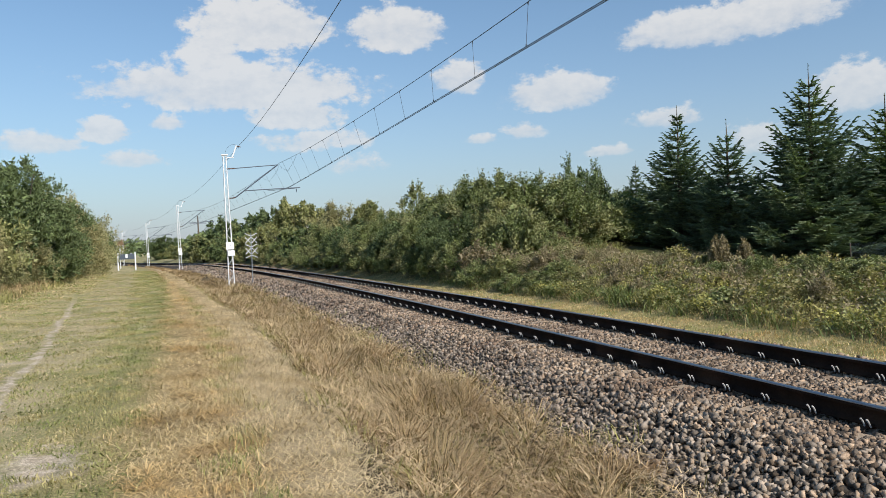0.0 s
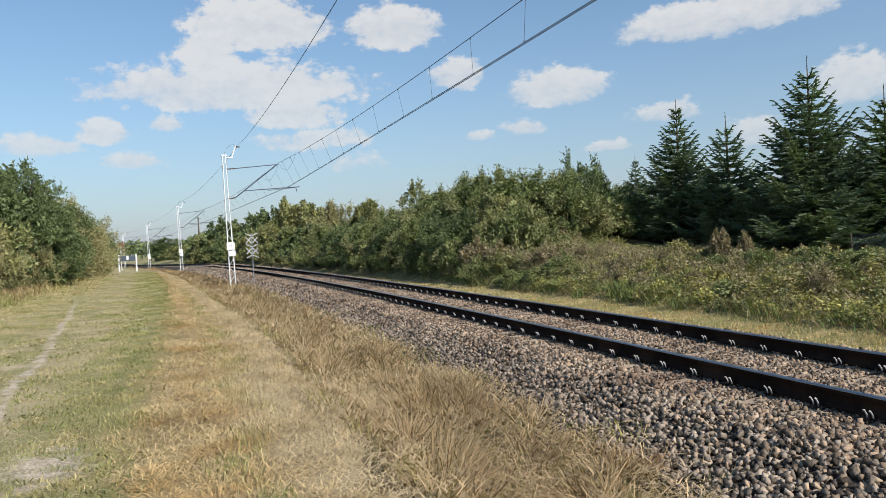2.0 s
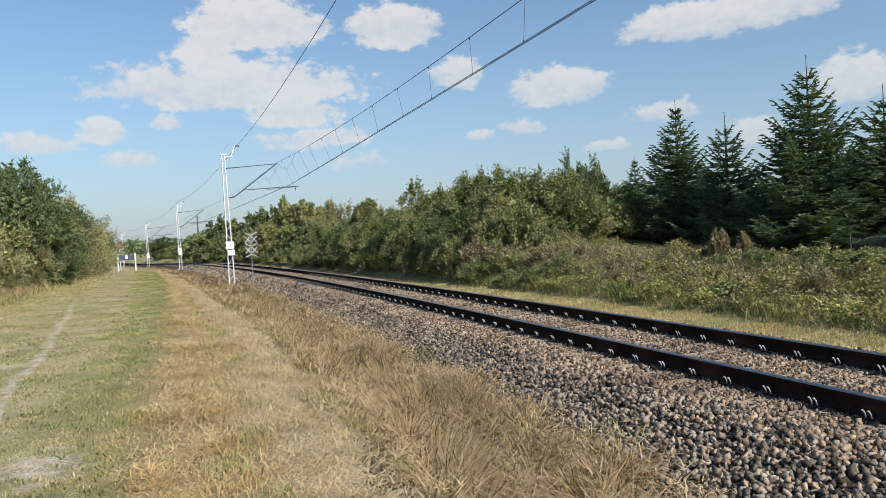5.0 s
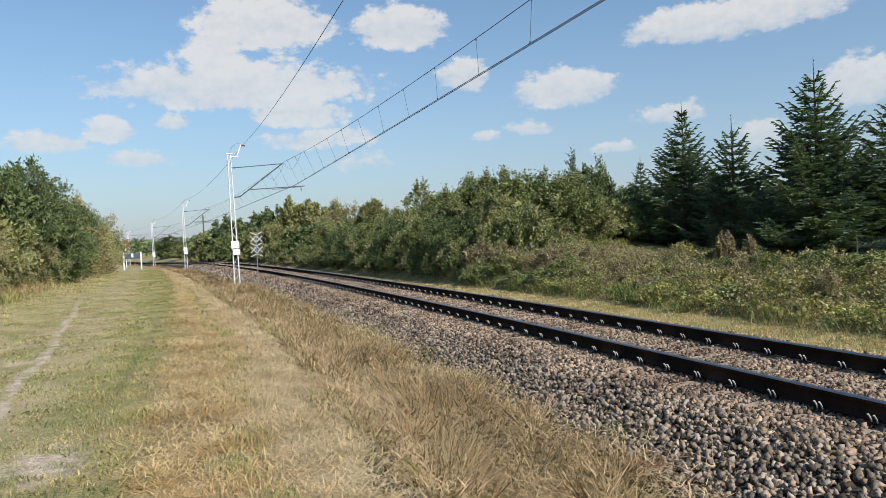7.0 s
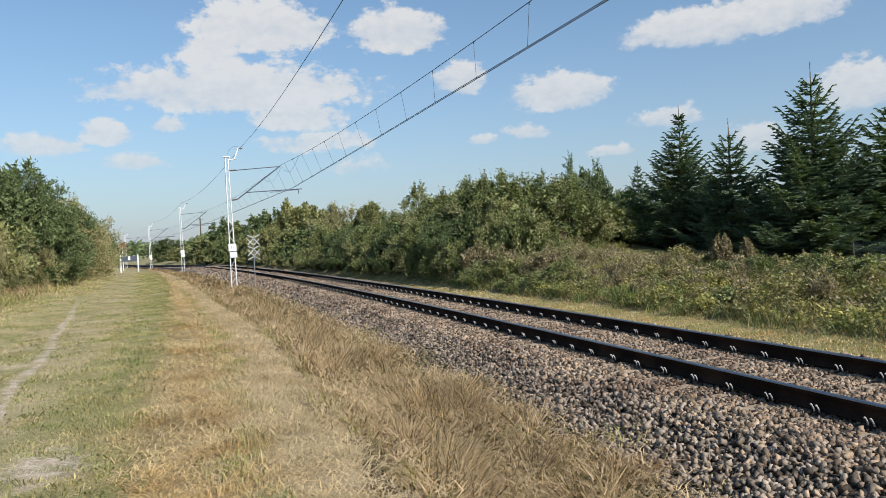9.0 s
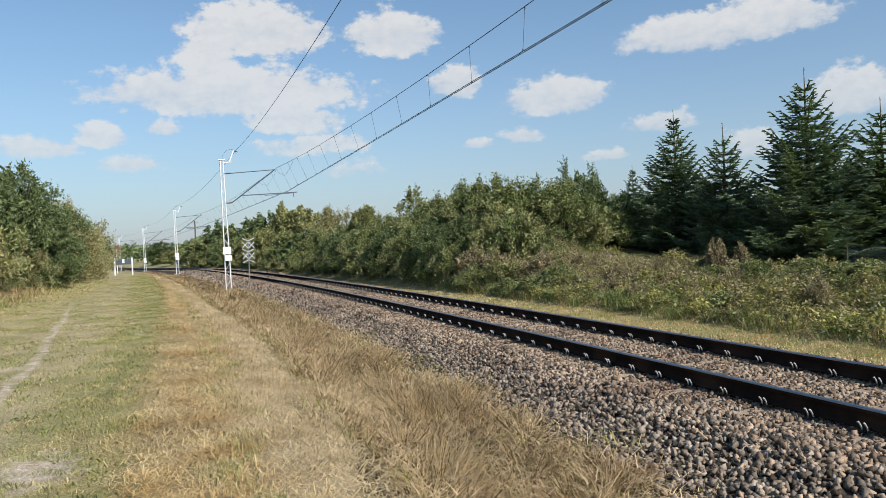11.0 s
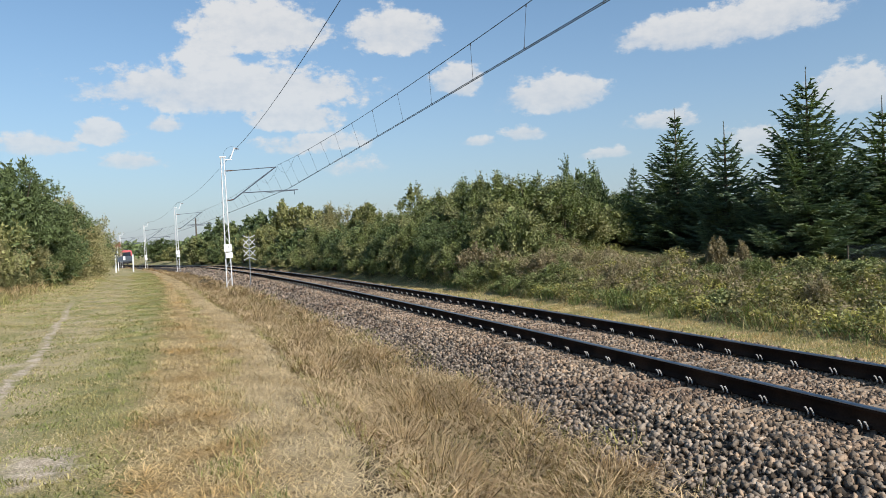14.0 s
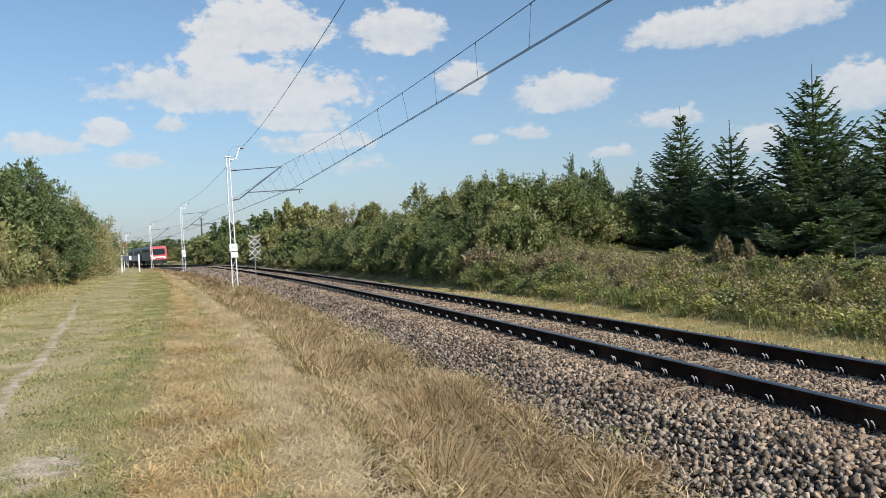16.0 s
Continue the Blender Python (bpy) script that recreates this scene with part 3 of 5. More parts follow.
def build_ballast():
    rng = np.random.default_rng(11)
    vs, qs, rust, n = [], [], [], 0
    for s0, s1, per, lo, hi in ((-14, -1.6, 130, 0.05, 0.085), (-1.6, 5, 1200, 0.024, 0.055), (5, 12, 950, 0.025, 0.055), (12, 24, 380, 0.036, 0.065), (24, 48, 150, 0.06, 0.1), (48, 90, 50, 0.11, 0.18)):
        c = int((s1 - s0) * 5.3 * per)
        s, u = rng.uniform(s0, s1, c), rng.uniform(-2.25, 3.0, c)
        edge = -2.08 + 0.12 * np.sin(s * 2.1) + 0.1 * np.sin(s * 5.3 + 1) + rng.normal(0, 0.07, c)
        keep = on_ballast(s, u, rng) & (u > edge)
        keep &= ~((s > -1.0) & (s < 1.5) & (u > -1.85) & (u < -1.0) & (rng.random(c) < 0.5))
        keep &= u < 2.3 + rng.normal(0, 0.05, c)
        s, u = s[keep], u[keep]
        c = len(s)
        size = rng.uniform(lo, hi, c)
        x, y = track_xy(s, u)
        z = ground_z(x, y) + size * rng.uniform(-0.5, 0.9, c) + 0.005
        z = np.where((u > -0.5) & (u < 2.1), np.minimum(z, -0.125 + CANT * u - 0.42 * size), z)
        z = np.where((np.abs(u - 0.075) < 0.1) | (np.abs(u - 1.582) < 0.1), -0.120 + CANT * u - 0.55 * size, z)
        shape, faces = (BLOCK, BLOCK_T) if -2 < s0 < 5 else (ROCK, ROCK_T)
        k = len(shape)
        vs.append((broken(c, size, rng, shape) + np.stack([x, y, z], 1)[:, None]).reshape(-1, 3))
        qs.append((faces[None] + k * np.arange(c)[:, None, None]).reshape(-1, 3) + n)
        rust.append(np.repeat(rng.random(c) < np.interp(u, (-1.6, -0.5, 2.2, 2.6), (0.12, 0.75, 0.75, 0.3)), len(faces)))
        n += k * c
    me = mesh_np("ballast", np.concatenate(vs), tris=np.concatenate(qs))
    bed = mesh_object("ballast", me, M_STONE)
    me.materials.append(M_RUSTSTONE)
    me.polygons.foreach_set("material_index", np.concatenate(rust).astype(np.int32))
    tagged(bed, "bed of broken grey and brown ballast stones under the track", "ballast", kind="stuff")
    shapes = []
    for k in range(14):
        me = mesh_np("stone", broken(1, np.ones(1), rng, BLOCK)[0], tris=BLOCK_T)
        me.materials.append(M_LOOSE)
        shapes.append(me)
    for k in range(290):
        s, u = rng.uniform(-1.0, 1.5), rng.uniform(-1.85, -1.0)
        x, y = track_xy(s, u)
        size = rng.uniform(0.026, 0.055)
        ob = new("stone", shapes[k % 14])
        ob.parent = bed
        ob.matrix_basis = Matrix.LocRotScale((x, y, float(ground_z(x, y)) + size * 0.5), Euler(rng.uniform(0, 6.28, 3)), (size,) * 3)


M_LOOSE = material("loose stone", (0.225, 0.182, 0.14), 0.8, vary=0.2, spec=0.3, scale=2, fine=9, bump=0.35, bump_scale=8, obrandom=0.85)
build_ballast()


# ---- plants ----
def leaf_mesh(name, pos, axis, length, width, rng, level=0.0):
    """Small pointed leaves, each from a stalk end along its axis; level turns their faces to the sky."""
    n = len(pos)
    axis = axis / np.linalg.norm(axis, axis=1)[:, None]
    side = np.cross(axis, rng.normal(size=(n, 3)) + (0, 0, level))
    side /= np.linalg.norm(side, axis=1)[:, None]
    l, w = length[:, None], width[:, None]
    v = np.stack([pos + side * w * 0.52, pos + axis * l, pos - side * w * 0.52], 1).reshape(-1, 3)
    return mesh_np(name, v, tris=3 * np.arange(n)[:, None] + np.array([0, 1, 2]))


def bush(name, height, radius, twigs, leaf, mat, label, category, seed, upright=0.5, shoots=0.25, low=0.75, peak=0.35, trunk_r=0.05, stems=6, per=9, twig=0.55, bunch=14):
    """A shrub or tree: stems, and a crown of leafy twigs with an uneven outline."""
    rng = np.random.default_rng(seed)
    th = empty(name, Matrix(), label, category)
    bm = bmesh.new()
    for k in range(stems):
        a = rng.uniform(0, 6.28)
        p = Vector((0.12 * math.cos(a), 0.12 * math.sin(a), -0.1)) * (1 if stems > 1 else 0.2)
        r = trunk_r * rng.uniform(0.7, 1.1)
        lean = radius * rng.uniform(0.2, 0.75) * (1 if stems > 1 else 0.12)
        for j in range(1, 6):
            h = height * 0.86 * j / 5
            q = Vector((lean * math.cos(a) * (j / 5) ** 1.3 + rng.normal() * 0.05, lean * math.sin(a) * (j / 5) ** 1.3 + rng.normal() * 0.05, h))
            tube(bm, p, q, r, r * 0.72, 4 if stems > 3 else 6)
            for _ in range(1 if stems > 3 else 2):
                b = a + rng.uniform(-1.6, 1.6)
                tube(bm, p.lerp(q, 0.6), p.lerp(q, 0.6) + Vector((math.cos(b), math.sin(b), 0.7)) * radius * 0.45 * (1.1 - j / 6), r * 0.4, r * 0.1, 4)
            p, r = q, r * 0.72
    part("trunk", bm, M_BARK, th)
    tufts_n = max(10, twigs // bunch)
    f = rng.beta(1.2, 1.3, tufts_n)
    ang = rng.uniform(0, 6.28, tufts_n)
    env = np.where(f < peak, low + (1 - low) * np.sin(f / peak * np.pi / 2), np.maximum(np.cos((f - peak) / (1 - peak) * np.pi / 2), 0) ** 0.75)
    ph = rng.uniform(0, 6.28, 4)
    lobes = 1 + 0.22 * np.sin(2 * ang + 5 * f + ph[0]) + 0.18 * np.sin(5 * ang - 9 * f + ph[1]) + 0.14 * np.sin(9 * ang + 17 * f + ph[2])
    deep = np.sqrt(rng.uniform(0.15, 1.0, tufts_n))
    rr = radius * env * deep * lobes
    top = 0.94 + 0.12 * np.sin(3 * ang + ph[3]) + 0.07 * np.sin(7 * ang + ph[1]) + rng.normal(0, 0.04, tufts_n)
    centre = np.stack([rr * np.cos(ang), rr * np.sin(ang), 0.05 + f * height * 0.93 * top], 1)
    # leafy sprays: each a bunch of twigs that fan out from one branch end, with dark gaps between
    own_tuft = rng.integers(0, tufts_n, twigs)
    fan = rng.normal(0, 1, (twigs, 3))
    fan /= np.linalg.norm(fan, axis=1)[:, None]
    p = centre[own_tuft] + fan * (0.075 * radius * rng.uniform(0.1, 1.0, twigs) ** 0.6)[:, None] * (1, 1, 0.8)
    ang = ang[own_tuft]
    d = np.stack([np.cos(ang) * (1 - upright), np.sin(ang) * (1 - upright), np.full(twigs, upright)], 1) + fan * 0.45 + rng.normal(0, 0.15, (twigs, 3))
    long = rng.random(twigs) < shoots
    d[long] = d[long] * 0.35 + np.array([0, 0, 1.0])
    d /= np.linalg.norm(d, axis=1)[:, None]
    ln = twig * rng.uniform(0.6, 1.2, twigs) * np.where(long, 1.35, 1.0)
    t = rng.uniform(0, 1, (twigs, per)) ** 0.8
    pos = (p[:, None] + d[:, None] * (ln[:, None] * t)[..., None] + rng.normal(0, 0.04, (twigs, per, 3))).reshape(-1, 3)
    ax = (np.repeat(d, per, 0) * 0.6 + rng.normal(0, 0.7, (twigs * per, 3)))
    pos[:, 2] = np.maximum(pos[:, 2], 0.02)
    c = len(pos)
    # larger leaves within make a dense dark heart
    big = leaf * np.repeat(np.where(deep < 0.66, 1.8 if leaf < 0.2 else 1.25, 0.95)[own_tuft], per)
    mesh_object("crown", leaf_mesh("crown", pos, ax, big * rng.uniform(0.7, 1.3, c), big * 0.58 * rng.uniform(0.7, 1.3, c), rng, 0.8), mat, th)
    return th


def spruce(height, radius, seed, label, droop=0.0, mat=None):
    """A fir: straight trunk, whorls of rising boughs with side twigs, all set with needles."""
    mat = mat or M_NEEDLE
    rng = np.random.default_rng(seed)
    th = empty("spruce", Matrix(), label, "tree")
    bm = bmesh.new()
    tube(bm, (0, 0, -0.2), (0, 0, height * 0.6), 0.13, 0.065, 8)
    tube(bm, (0, 0, height * 0.6), (0, 0, height), 0.065, 0.008, 6)
    A, B, W = [], [], []
    z = 0.25
    while z < height - 0.6:
        f = z / height
        reach = radius * (1 - f) * (1.0 if f < 0.8 else 0.72)
        k = int(rng.integers(7, 11)) if f < 0.6 else 6
        a0 = rng.uniform(0, 6.28)
        for j in range(k):
            a = a0 + j * 6.283 / k + rng.normal(0, 0.2)
            L = reach * rng.uniform(0.72, 1.15) + 0.05
            rise = rng.uniform(0.15, 0.42) + 0.5 * f - droop
            sag = 0.08 - 0.22 * (1 - f)
            p = np.array([0, 0, z + rng.normal(0, 0.04)])
            o = np.array([math.cos(a), math.sin(a), 0])
            sd = np.array([-math.sin(a), math.cos(a), 0])
            steps = max(3, int(L / 0.13))
            last = p
            for i in range(1, steps + 1):
                g = i / steps
                q = p + o * L * g + np.array([0, 0, L * (rise * g * g + sag * g)])
                A.append(last), B.append(q), W.append(0.10)
                if g > 0.15:
                    for sgn in (-1, 1):
                        tl = min(0.6, 0.36 * L * (1.1 - g) + 0.10) * rng.uniform(0.6, 1.2)
                        way = o * 0.8 + sgn * sd * 0.72 + np.array([0, 0, rng.normal(0.05, 0.14)])
                        A.append(q), W.append(0.085)
                        B.append(q + way * tl)
                        if tl > 0.24:
                            for turn in (-0.6, 0.75):
                                A.append(q + way * tl * rng.uniform(0.3, 0.6)), W.append(0.075)
                                B.append(A[-1] + (way + sd * turn + np.array([0, 0, rng.normal(0.06, 0.15)])) * tl * 0.5)
                last = q
            tube(bm, p, p + o * L * 0.7 + np.array([0, 0, L * (rise * 0.49 + 0.7 * sag)]), 0.018 * (1 - f) + 0.004, 0.003, 4)
        z += rng.uniform(0.17, 0.27) + 0.17 * f
    A.append(np.array([0, 0, height - 0.85])), B.append(np.array([0, 0, height + 0.05])), W.append(0.06)
    part("trunk", bm, M_BARK, th)
    A, B, W = np.array(A), np.array(B), np.array(W)
    d = B - A
    ln = np.linalg.norm(d, axis=1)
    d = d / ln[:, None]
    n = len(A)
    verts, quads, c = [], [], 0
    r0 = np.cross(d, rng.normal(size=d.shape))
    r0 /= np.linalg.norm(r0, axis=1)[:, None]
    for side in (r0, np.cross(d, r0)):
        w = W[:, None] * 0.42
        verts.append(np.stack([A - side * w, A + side * w, B + side * w * 0.35, B - side * w * 0.35], 1).reshape(-1, 3))
        quads.append(4 * np.arange(n)[:, None] + np.array([0, 1, 2, 3]) + c)
        c += 4 * n
    spray = mesh_np("spray", np.concatenate(verts), quads=np.concatenate(quads))
    mesh_object("spray", spray, mat, th)
    cnt = np.maximum(2, (ln / 0.075).astype(int))
    idx = np.repeat(np.arange(n), cnt)
    t = rng.uniform(0, 1, len(idx))
    pos = A[idx] + (B - A)[idx] * t[:, None]
    out = np.cross(d[idx], rng.normal(size=(len(idx), 3)))
    out /= np.linalg.norm(out, axis=1)[:, None]
    c = len(pos)
    mesh_object("needles", leaf_mesh("needles", pos, d[idx] * 0.9 + out, rng.uniform(0.06, 0.10, c), rng.uniform(0.02, 0.034, c), rng), mat, th)
    return th


def stand(ob, x, y, tall, top, wide=1.0, turn=0.0):
    """Sets a tree of that height so that its tip reaches the level top."""
    k = (top - float(ground_z(x, y)) + 0.1) / tall
    return set_down(ob, x, y, (wide, wide, k), turn, 0.1)


def set_down(ob, x, y, scale=(1, 1, 1), turn=0.0, sink=0.05):
    ob.matrix_world = Matrix.LocRotScale((x, y, float(ground_z(x, y)) - sink), Euler((0, 0, turn)), Vector(scale))
    return ob


def along(s, u):
    x, y = track_xy(s, u)
    return float(x), float(y)


def plant_out():
    rng = np.random.default_rng(5)
    kinds = {
        "green": bush("bush", 4.0, 2.1, 1700, 0.125, M_LEAF, "dense green deciduous bush on the track bank", "bush", 1, 0.5, 0.3),
        "rough": bush("bush", 4.0, 1.9, 1400, 0.145, M_LEAFYELLOW, "yellowing green bush with upright shoots", "bush", 2, 0.7, 0.5),
        "dark": bush("bush", 4.0, 2.1, 1700, 0.125, M_LEAFDARK, "dark green broad-leaved bush", "bush", 3, 0.45, 0.2),
        "low": bush("bush", 2.0, 1.7, 1000, 0.13, M_LEAF, "low spreading green bush at the foot of the bank", "bush", 4, 0.45, 0.3, low=0.9, peak=0.3),
        "lowbrown": bush("shrub", 1.0, 0.85, 420, 0.075, M_WITHER, "low withered brown scrub on the bank", "shrub", 61, 0.6, 0.5, low=0.9, peak=0.3, per=8, twig=0.3, trunk_r=0.012, stems=4),
        "weedy": bush("shrub", 1.0, 0.85, 420, 0.085, M_LEAFYELLOW, "low yellow-green scrub on the bank", "shrub", 62, 0.55, 0.4, low=0.9, peak=0.3, per=8, twig=0.3, trunk_r=0.012, stems=4),
        "tan": bush("bush", 4.0, 2.0, 2300, 0.095, M_LEAFTAN, "thinning brownish bush beside the grass path", "bush", 6, 0.65, 0.5),
        "fargreen": bush("bush", 4.0, 2.1, 700, 0.25, M_LEAF, "green deciduous bush far along the line", "bush", 71, 0.5, 0.3),
        "fardark": bush("bush", 4.0, 2.1, 700, 0.26, M_LEAFDARK, "dark green bush far along the line", "bush", 72, 0.45, 0.25),
        "farrough": bush("bush", 4.0, 2.0, 700, 0.23, M_LEAFYELLOW, "yellowish bush far along the line", "bush", 73, 0.65, 0.5),
        "slim": bush("young_tree", 5.0, 1.2, 700, 0.15, M_LEAF, "slender young tree rising above the bushes", "tree", 8, 0.65, 0.4, low=0.5, peak=0.4, stems=1, trunk_r=0.07),
        "broad": bush("tree", 6.0, 2.7, 4800, 0.115, M_LEAFDARK, "dark green broad-leaved tree beside the grass path", "tree", 9, 0.4, 0.15, low=0.6, peak=0.36, stems=3, trunk_r=0.09, bunch=18),
        "bare": bush("bush", 4.0, 1.5, 330, 0.11, M_LEAFTAN, "sparse bush with nearly bare twigs", "bush", 10, 0.8, 0.6, per=5),
    }
    used = set()
    own = {"fargreen": 4, "fardark": 4, "farrough": 4, "lowbrown": 1, "weedy": 1, "green": 4, "rough": 4, "dark": 4, "low": 2, "tan": 4, "slim": 5, "broad": 6, "bare": 4}

    def put(kind, x, y, top, wide=1.0, group="bushes on the bank"):
        if math.hypot(x, y) > 62 and "far" + kind in kinds:
            kind = "far" + kind
        base = kinds[kind]
        g = float(ground_z(x, y))
        k = max(0.2, (top - g) / (own[kind] * 1.1))
        w = wide * (0.6 * k + 0.4)
        ob = base if kind not in used else copy_thing(base, Matrix())
        used.add(kind)
        set_down(ob, x, y, (w * rng.uniform(0.9, 1.1), w * rng.uniform(0.9, 1.1), k), rng.uniform(0, 6.28))
        ob["group"] = group
        return ob

    # the far side of the line: tall growth behind, by its height along the line
    for s, u, top, kind, wide in (
            (146, 8.5, 3.6, "dark", 1.6), (139, 8.5, 4.6, "green", 1.5), (129, 8.8, 6.2, "dark", 1.5), (120, 8.6, 6.6, "dark", 1.3), (110, 8.5, 5.6, "green", 1.2),
            (95, 8.5, 6.4, "dark", 1.2), (89, 8.5, 6.3, "dark", 1.1), (83, 8.5, 5.4, "green", 1.1), (78, 8.6, 6.8, "rough", 1.0), (72, 8.5, 6.1, "rough", 1.1),
            (66, 8.5, 5.4, "rough", 1.1), (60, 8.5, 5.3, "tan", 1.1), (54, 8.4, 5.5, "bare", 1.3), (54, 9.8, 4.8, "tan", 1.1), (49.5, 8.5, 5.0, "rough", 1.0), (45.5, 8.5, 3.7, "green", 1.1),
            (43, 8.6, 3.8, "green", 1.1), (39.4, 8.5, 5.5, "slim", 0.9), (36.5, 8.6, 4.3, "green", 1.1), (33.4, 8.6, 4.5, "green", 1.2), (31, 8.6, 4.8, "green", 1.0),
            (28.5, 8.8, 4.9, "green", 1.1), (26.2, 9.2, 4.5, "green", 1.1), (27.0, 10.8, 4.5, "dark", 1.1), (25.0, 10.6, 4.3, "green", 1.0), (30.7, 13, 4.6, "green", 1.1), (28.8, 13.2, 5.4, "dark", 0.85), (27.4, 13.4, 5.0, "dark", 0.8),
            (33, 17, 4.4, "green", 1.1), (31, 17, 3.9, "green", 1.1), (29.6, 17.2, 3.9, "green", 1.0), (26.8, 14.6, 3.2, "low", 1.3), (25.8, 13.2, 2.9, "low", 1.2), (24.2, 17.8, 4.0, "dark", 1.0), (27, 17.6, 4.2, "dark", 1.0),
            (22, 23, 4.2, "dark", 1.4), (17, 24, 4.4, "dark", 1.3), (13, 21, 5.6, "broad", 0.9), (9.0, 19.5, 5.6, "broad", 0.9), (36, 20, 4.4, "dark", 1.3)):
        put(kind, *along(s, u), top, wide)
    # lower growth in front, close to the grass strip
    for s, u, top, kind, wide in (
            (132, 5.8, 3.4, "green", 1.3), (122, 5.8, 3.6, "low", 1.5), (112, 5.8, 3.4, "green", 1.2), (103, 5.9, 3.4, "dark", 1.1), (95, 5.8, 3.2, "green", 1.1), (87, 5.8, 3.4, "rough", 1.0), (81, 5.9, 3.2, "rough", 1.0), (76, 5.8, 4.0, "rough", 1.0),
            (69, 5.8, 3.6, "rough", 1.0), (63, 5.8, 3.5, "green", 1.0), (57, 5.9, 3.3, "dark", 1.0), (51.5, 5.9, 3.3, "green", 1.0), (46.5, 6.0, 3.1, "dark", 0.95), (42, 6.0, 3.1, "dark", 0.95), (38.2, 6.1, 3.0, "green", 0.95),
            (34.6, 6.2, 3.0, "dark", 0.9), (31.4, 6.3, 2.9, "green", 0.9), (28.6, 6.4, 2.9, "dark", 0.85), (26.0, 6.6, 2.8, "dark", 0.8), (23.7, 7.0, 2.7, "rough", 0.75), (22.5, 7.6, 2.6, "low", 0.8), (24.6, 8.0, 3.5, "rough", 0.9),
            (40, 5.2, 1.5, "low", 0.8), (36, 5.2, 1.4, "low", 0.8), (32.6, 5.3, 1.3, "low", 0.7), (29.6, 5.4, 1.3, "low", 0.7), (27.2, 5.5, 1.2, "low", 0.7), (45, 5.2, 1.6, "low", 0.8), (25.0, 5.8, 1.5, "low", 0.8), (23.0, 6.0, 1.3, "lowbrown", 1.1), (21.4, 6.4, 1.2, "lowbrown", 1.1), (20.2, 6.0, 1.0, "weedy", 1.0), (22.0, 5.4, 0.8, "low", 0.6), (19.0, 6.8, 1.1, "lowbrown", 1.1), (50, 5.2, 1.5, "low", 0.9), (56, 5.2, 1.6, "low", 0.9), (62, 5.2, 1.6, "low", 0.9), (68, 5.2, 1.7, "low", 1.0)):
        put(kind, *along(s, u - 0.55 if s < 66 and u > 5.6 else u - 0.35), top, wide)
    # beside the path
    left = "trees and bushes beside the path"
    for x, y, top, kind, wide in (
            (-8.82, 45.1, 7.59, "broad", 1.02), (-8.76, 49.4, 5.67, "dark", 0.94), (-9.96, 40.3, 6.87, "dark", 1.04), (-10.32, 36.7, 6.75, "rough", 0.99), (-8.64, 37.2, 3.51, "tan", 0.88), (-8.40, 41.5, 3.27, "tan", 0.88), (-9.12, 34.3, 3.75, "tan", 0.83), (-8.76, 39.6, 1.59, "rough", 0.73), (-8.76, 45.6, 2.31, "rough", 0.78), (-8.76, 50.4, 2.31, "tan", 0.78), (-11.76, 48.6, 5.91, "dark", 1.04), (-9.12, 40.1, 2.79, "green", 0.73), (-8.64, 43.9, 2.79, "tan", 0.83), (-8.64, 48.0, 3.15, "rough", 0.83),
            (-8.64, 53.3, 5.67, "tan", 1.14), (-8.52, 58.8, 5.79, "tan", 1.25), (-9.12, 65.4, 5.55, "tan", 1.25), (-9.72, 72.6, 5.43, "tan", 1.20), (-10.44, 80.4, 5.31, "tan", 1.14), (-9.96, 88.2, 5.07, "bare", 1.25), (-10.80, 86.4, 3.63, "tan", 1.04),
            (-12.60, 55.2, 5.67, "dark", 1.14), (-12.96, 64.8, 5.19, "green", 1.14), (-13.20, 74.4, 4.95, "green", 1.14), (-13.80, 88.8, 4.71, "rough", 1.35), (-13.80, 100.8, 4.71, "rough", 1.35), (-16.80, 116.4, 4.95, "rough", 1.46), (-14.40, 41.4, 6.63, "broad", 0.83)):
        put(kind, x, y, top, wide, left)
    # the near edge of the wood, farther along the path
    for x, y, top, kind, wide in ((-22, 165, 4.0, "green", 2.0), (-30, 185, 4.5, "dark", 2.2), (-7.5, 205, 6.2, "broad", 1.8), (-2.0, 170, 3.2, "rough", 2.0), (2.5, 165, 3.4, "rough", 1.8), (-4.6, 178, 3.0, "rough", 1.8), (6, 178, 4.5, "dark", 2.0)):
        put(kind, x, y, top, wide, "distant bushes")
    # scrub scattered over the bank
    for k in range(70):
        s, u = rng.uniform(-2, 25), rng.uniform(5.0, 10.2)
        x, y = along(s, u)
        kind = ("low", "weedy", "lowbrown", "lowbrown", "lowbrown")[int(rng.integers(0, 5))] if s < 17 or u > 6.5 else ("low", "lowbrown", "weedy")[int(rng.integers(0, 3))]
        put(kind, x, y, float(ground_z(x, y)) + rng.uniform(0.28, 0.62), rng.uniform(0.5, 0.85), "scrub on the bank")
    firs = "conifers behind the bank"
    a = spruce(7.0, 2.5, 21, "slender dark green spruce with a thin leading shoot")
    stand(a, 20.8, 29.4, 7.0, 7.2)
    b = spruce(6.0, 2.5, 22, "smaller dark green spruce between two taller ones")
    stand(b, 21.2, 26.6, 6.0, 6.15)
    c = spruce(7.5, 3.3, 23, "tall broad dark green spruce with rising boughs")
    stand(c, 22.1, 23.0, 7.5, 7.65)
    d = spruce(6.6, 3.2, 24, "dense fresh green spruce beside the wire fence", 0.1, M_NEEDLEGREEN)
    stand(d, 24.2, 21.6, 6.6, 6.3)
    e = copy_thing(a, Matrix())
    stand(e, 21.85, 34.6, 7.0, 5.3, 0.6, 1.0)
    e["label"] = "young spruce with a bare leading shoot among bushes"
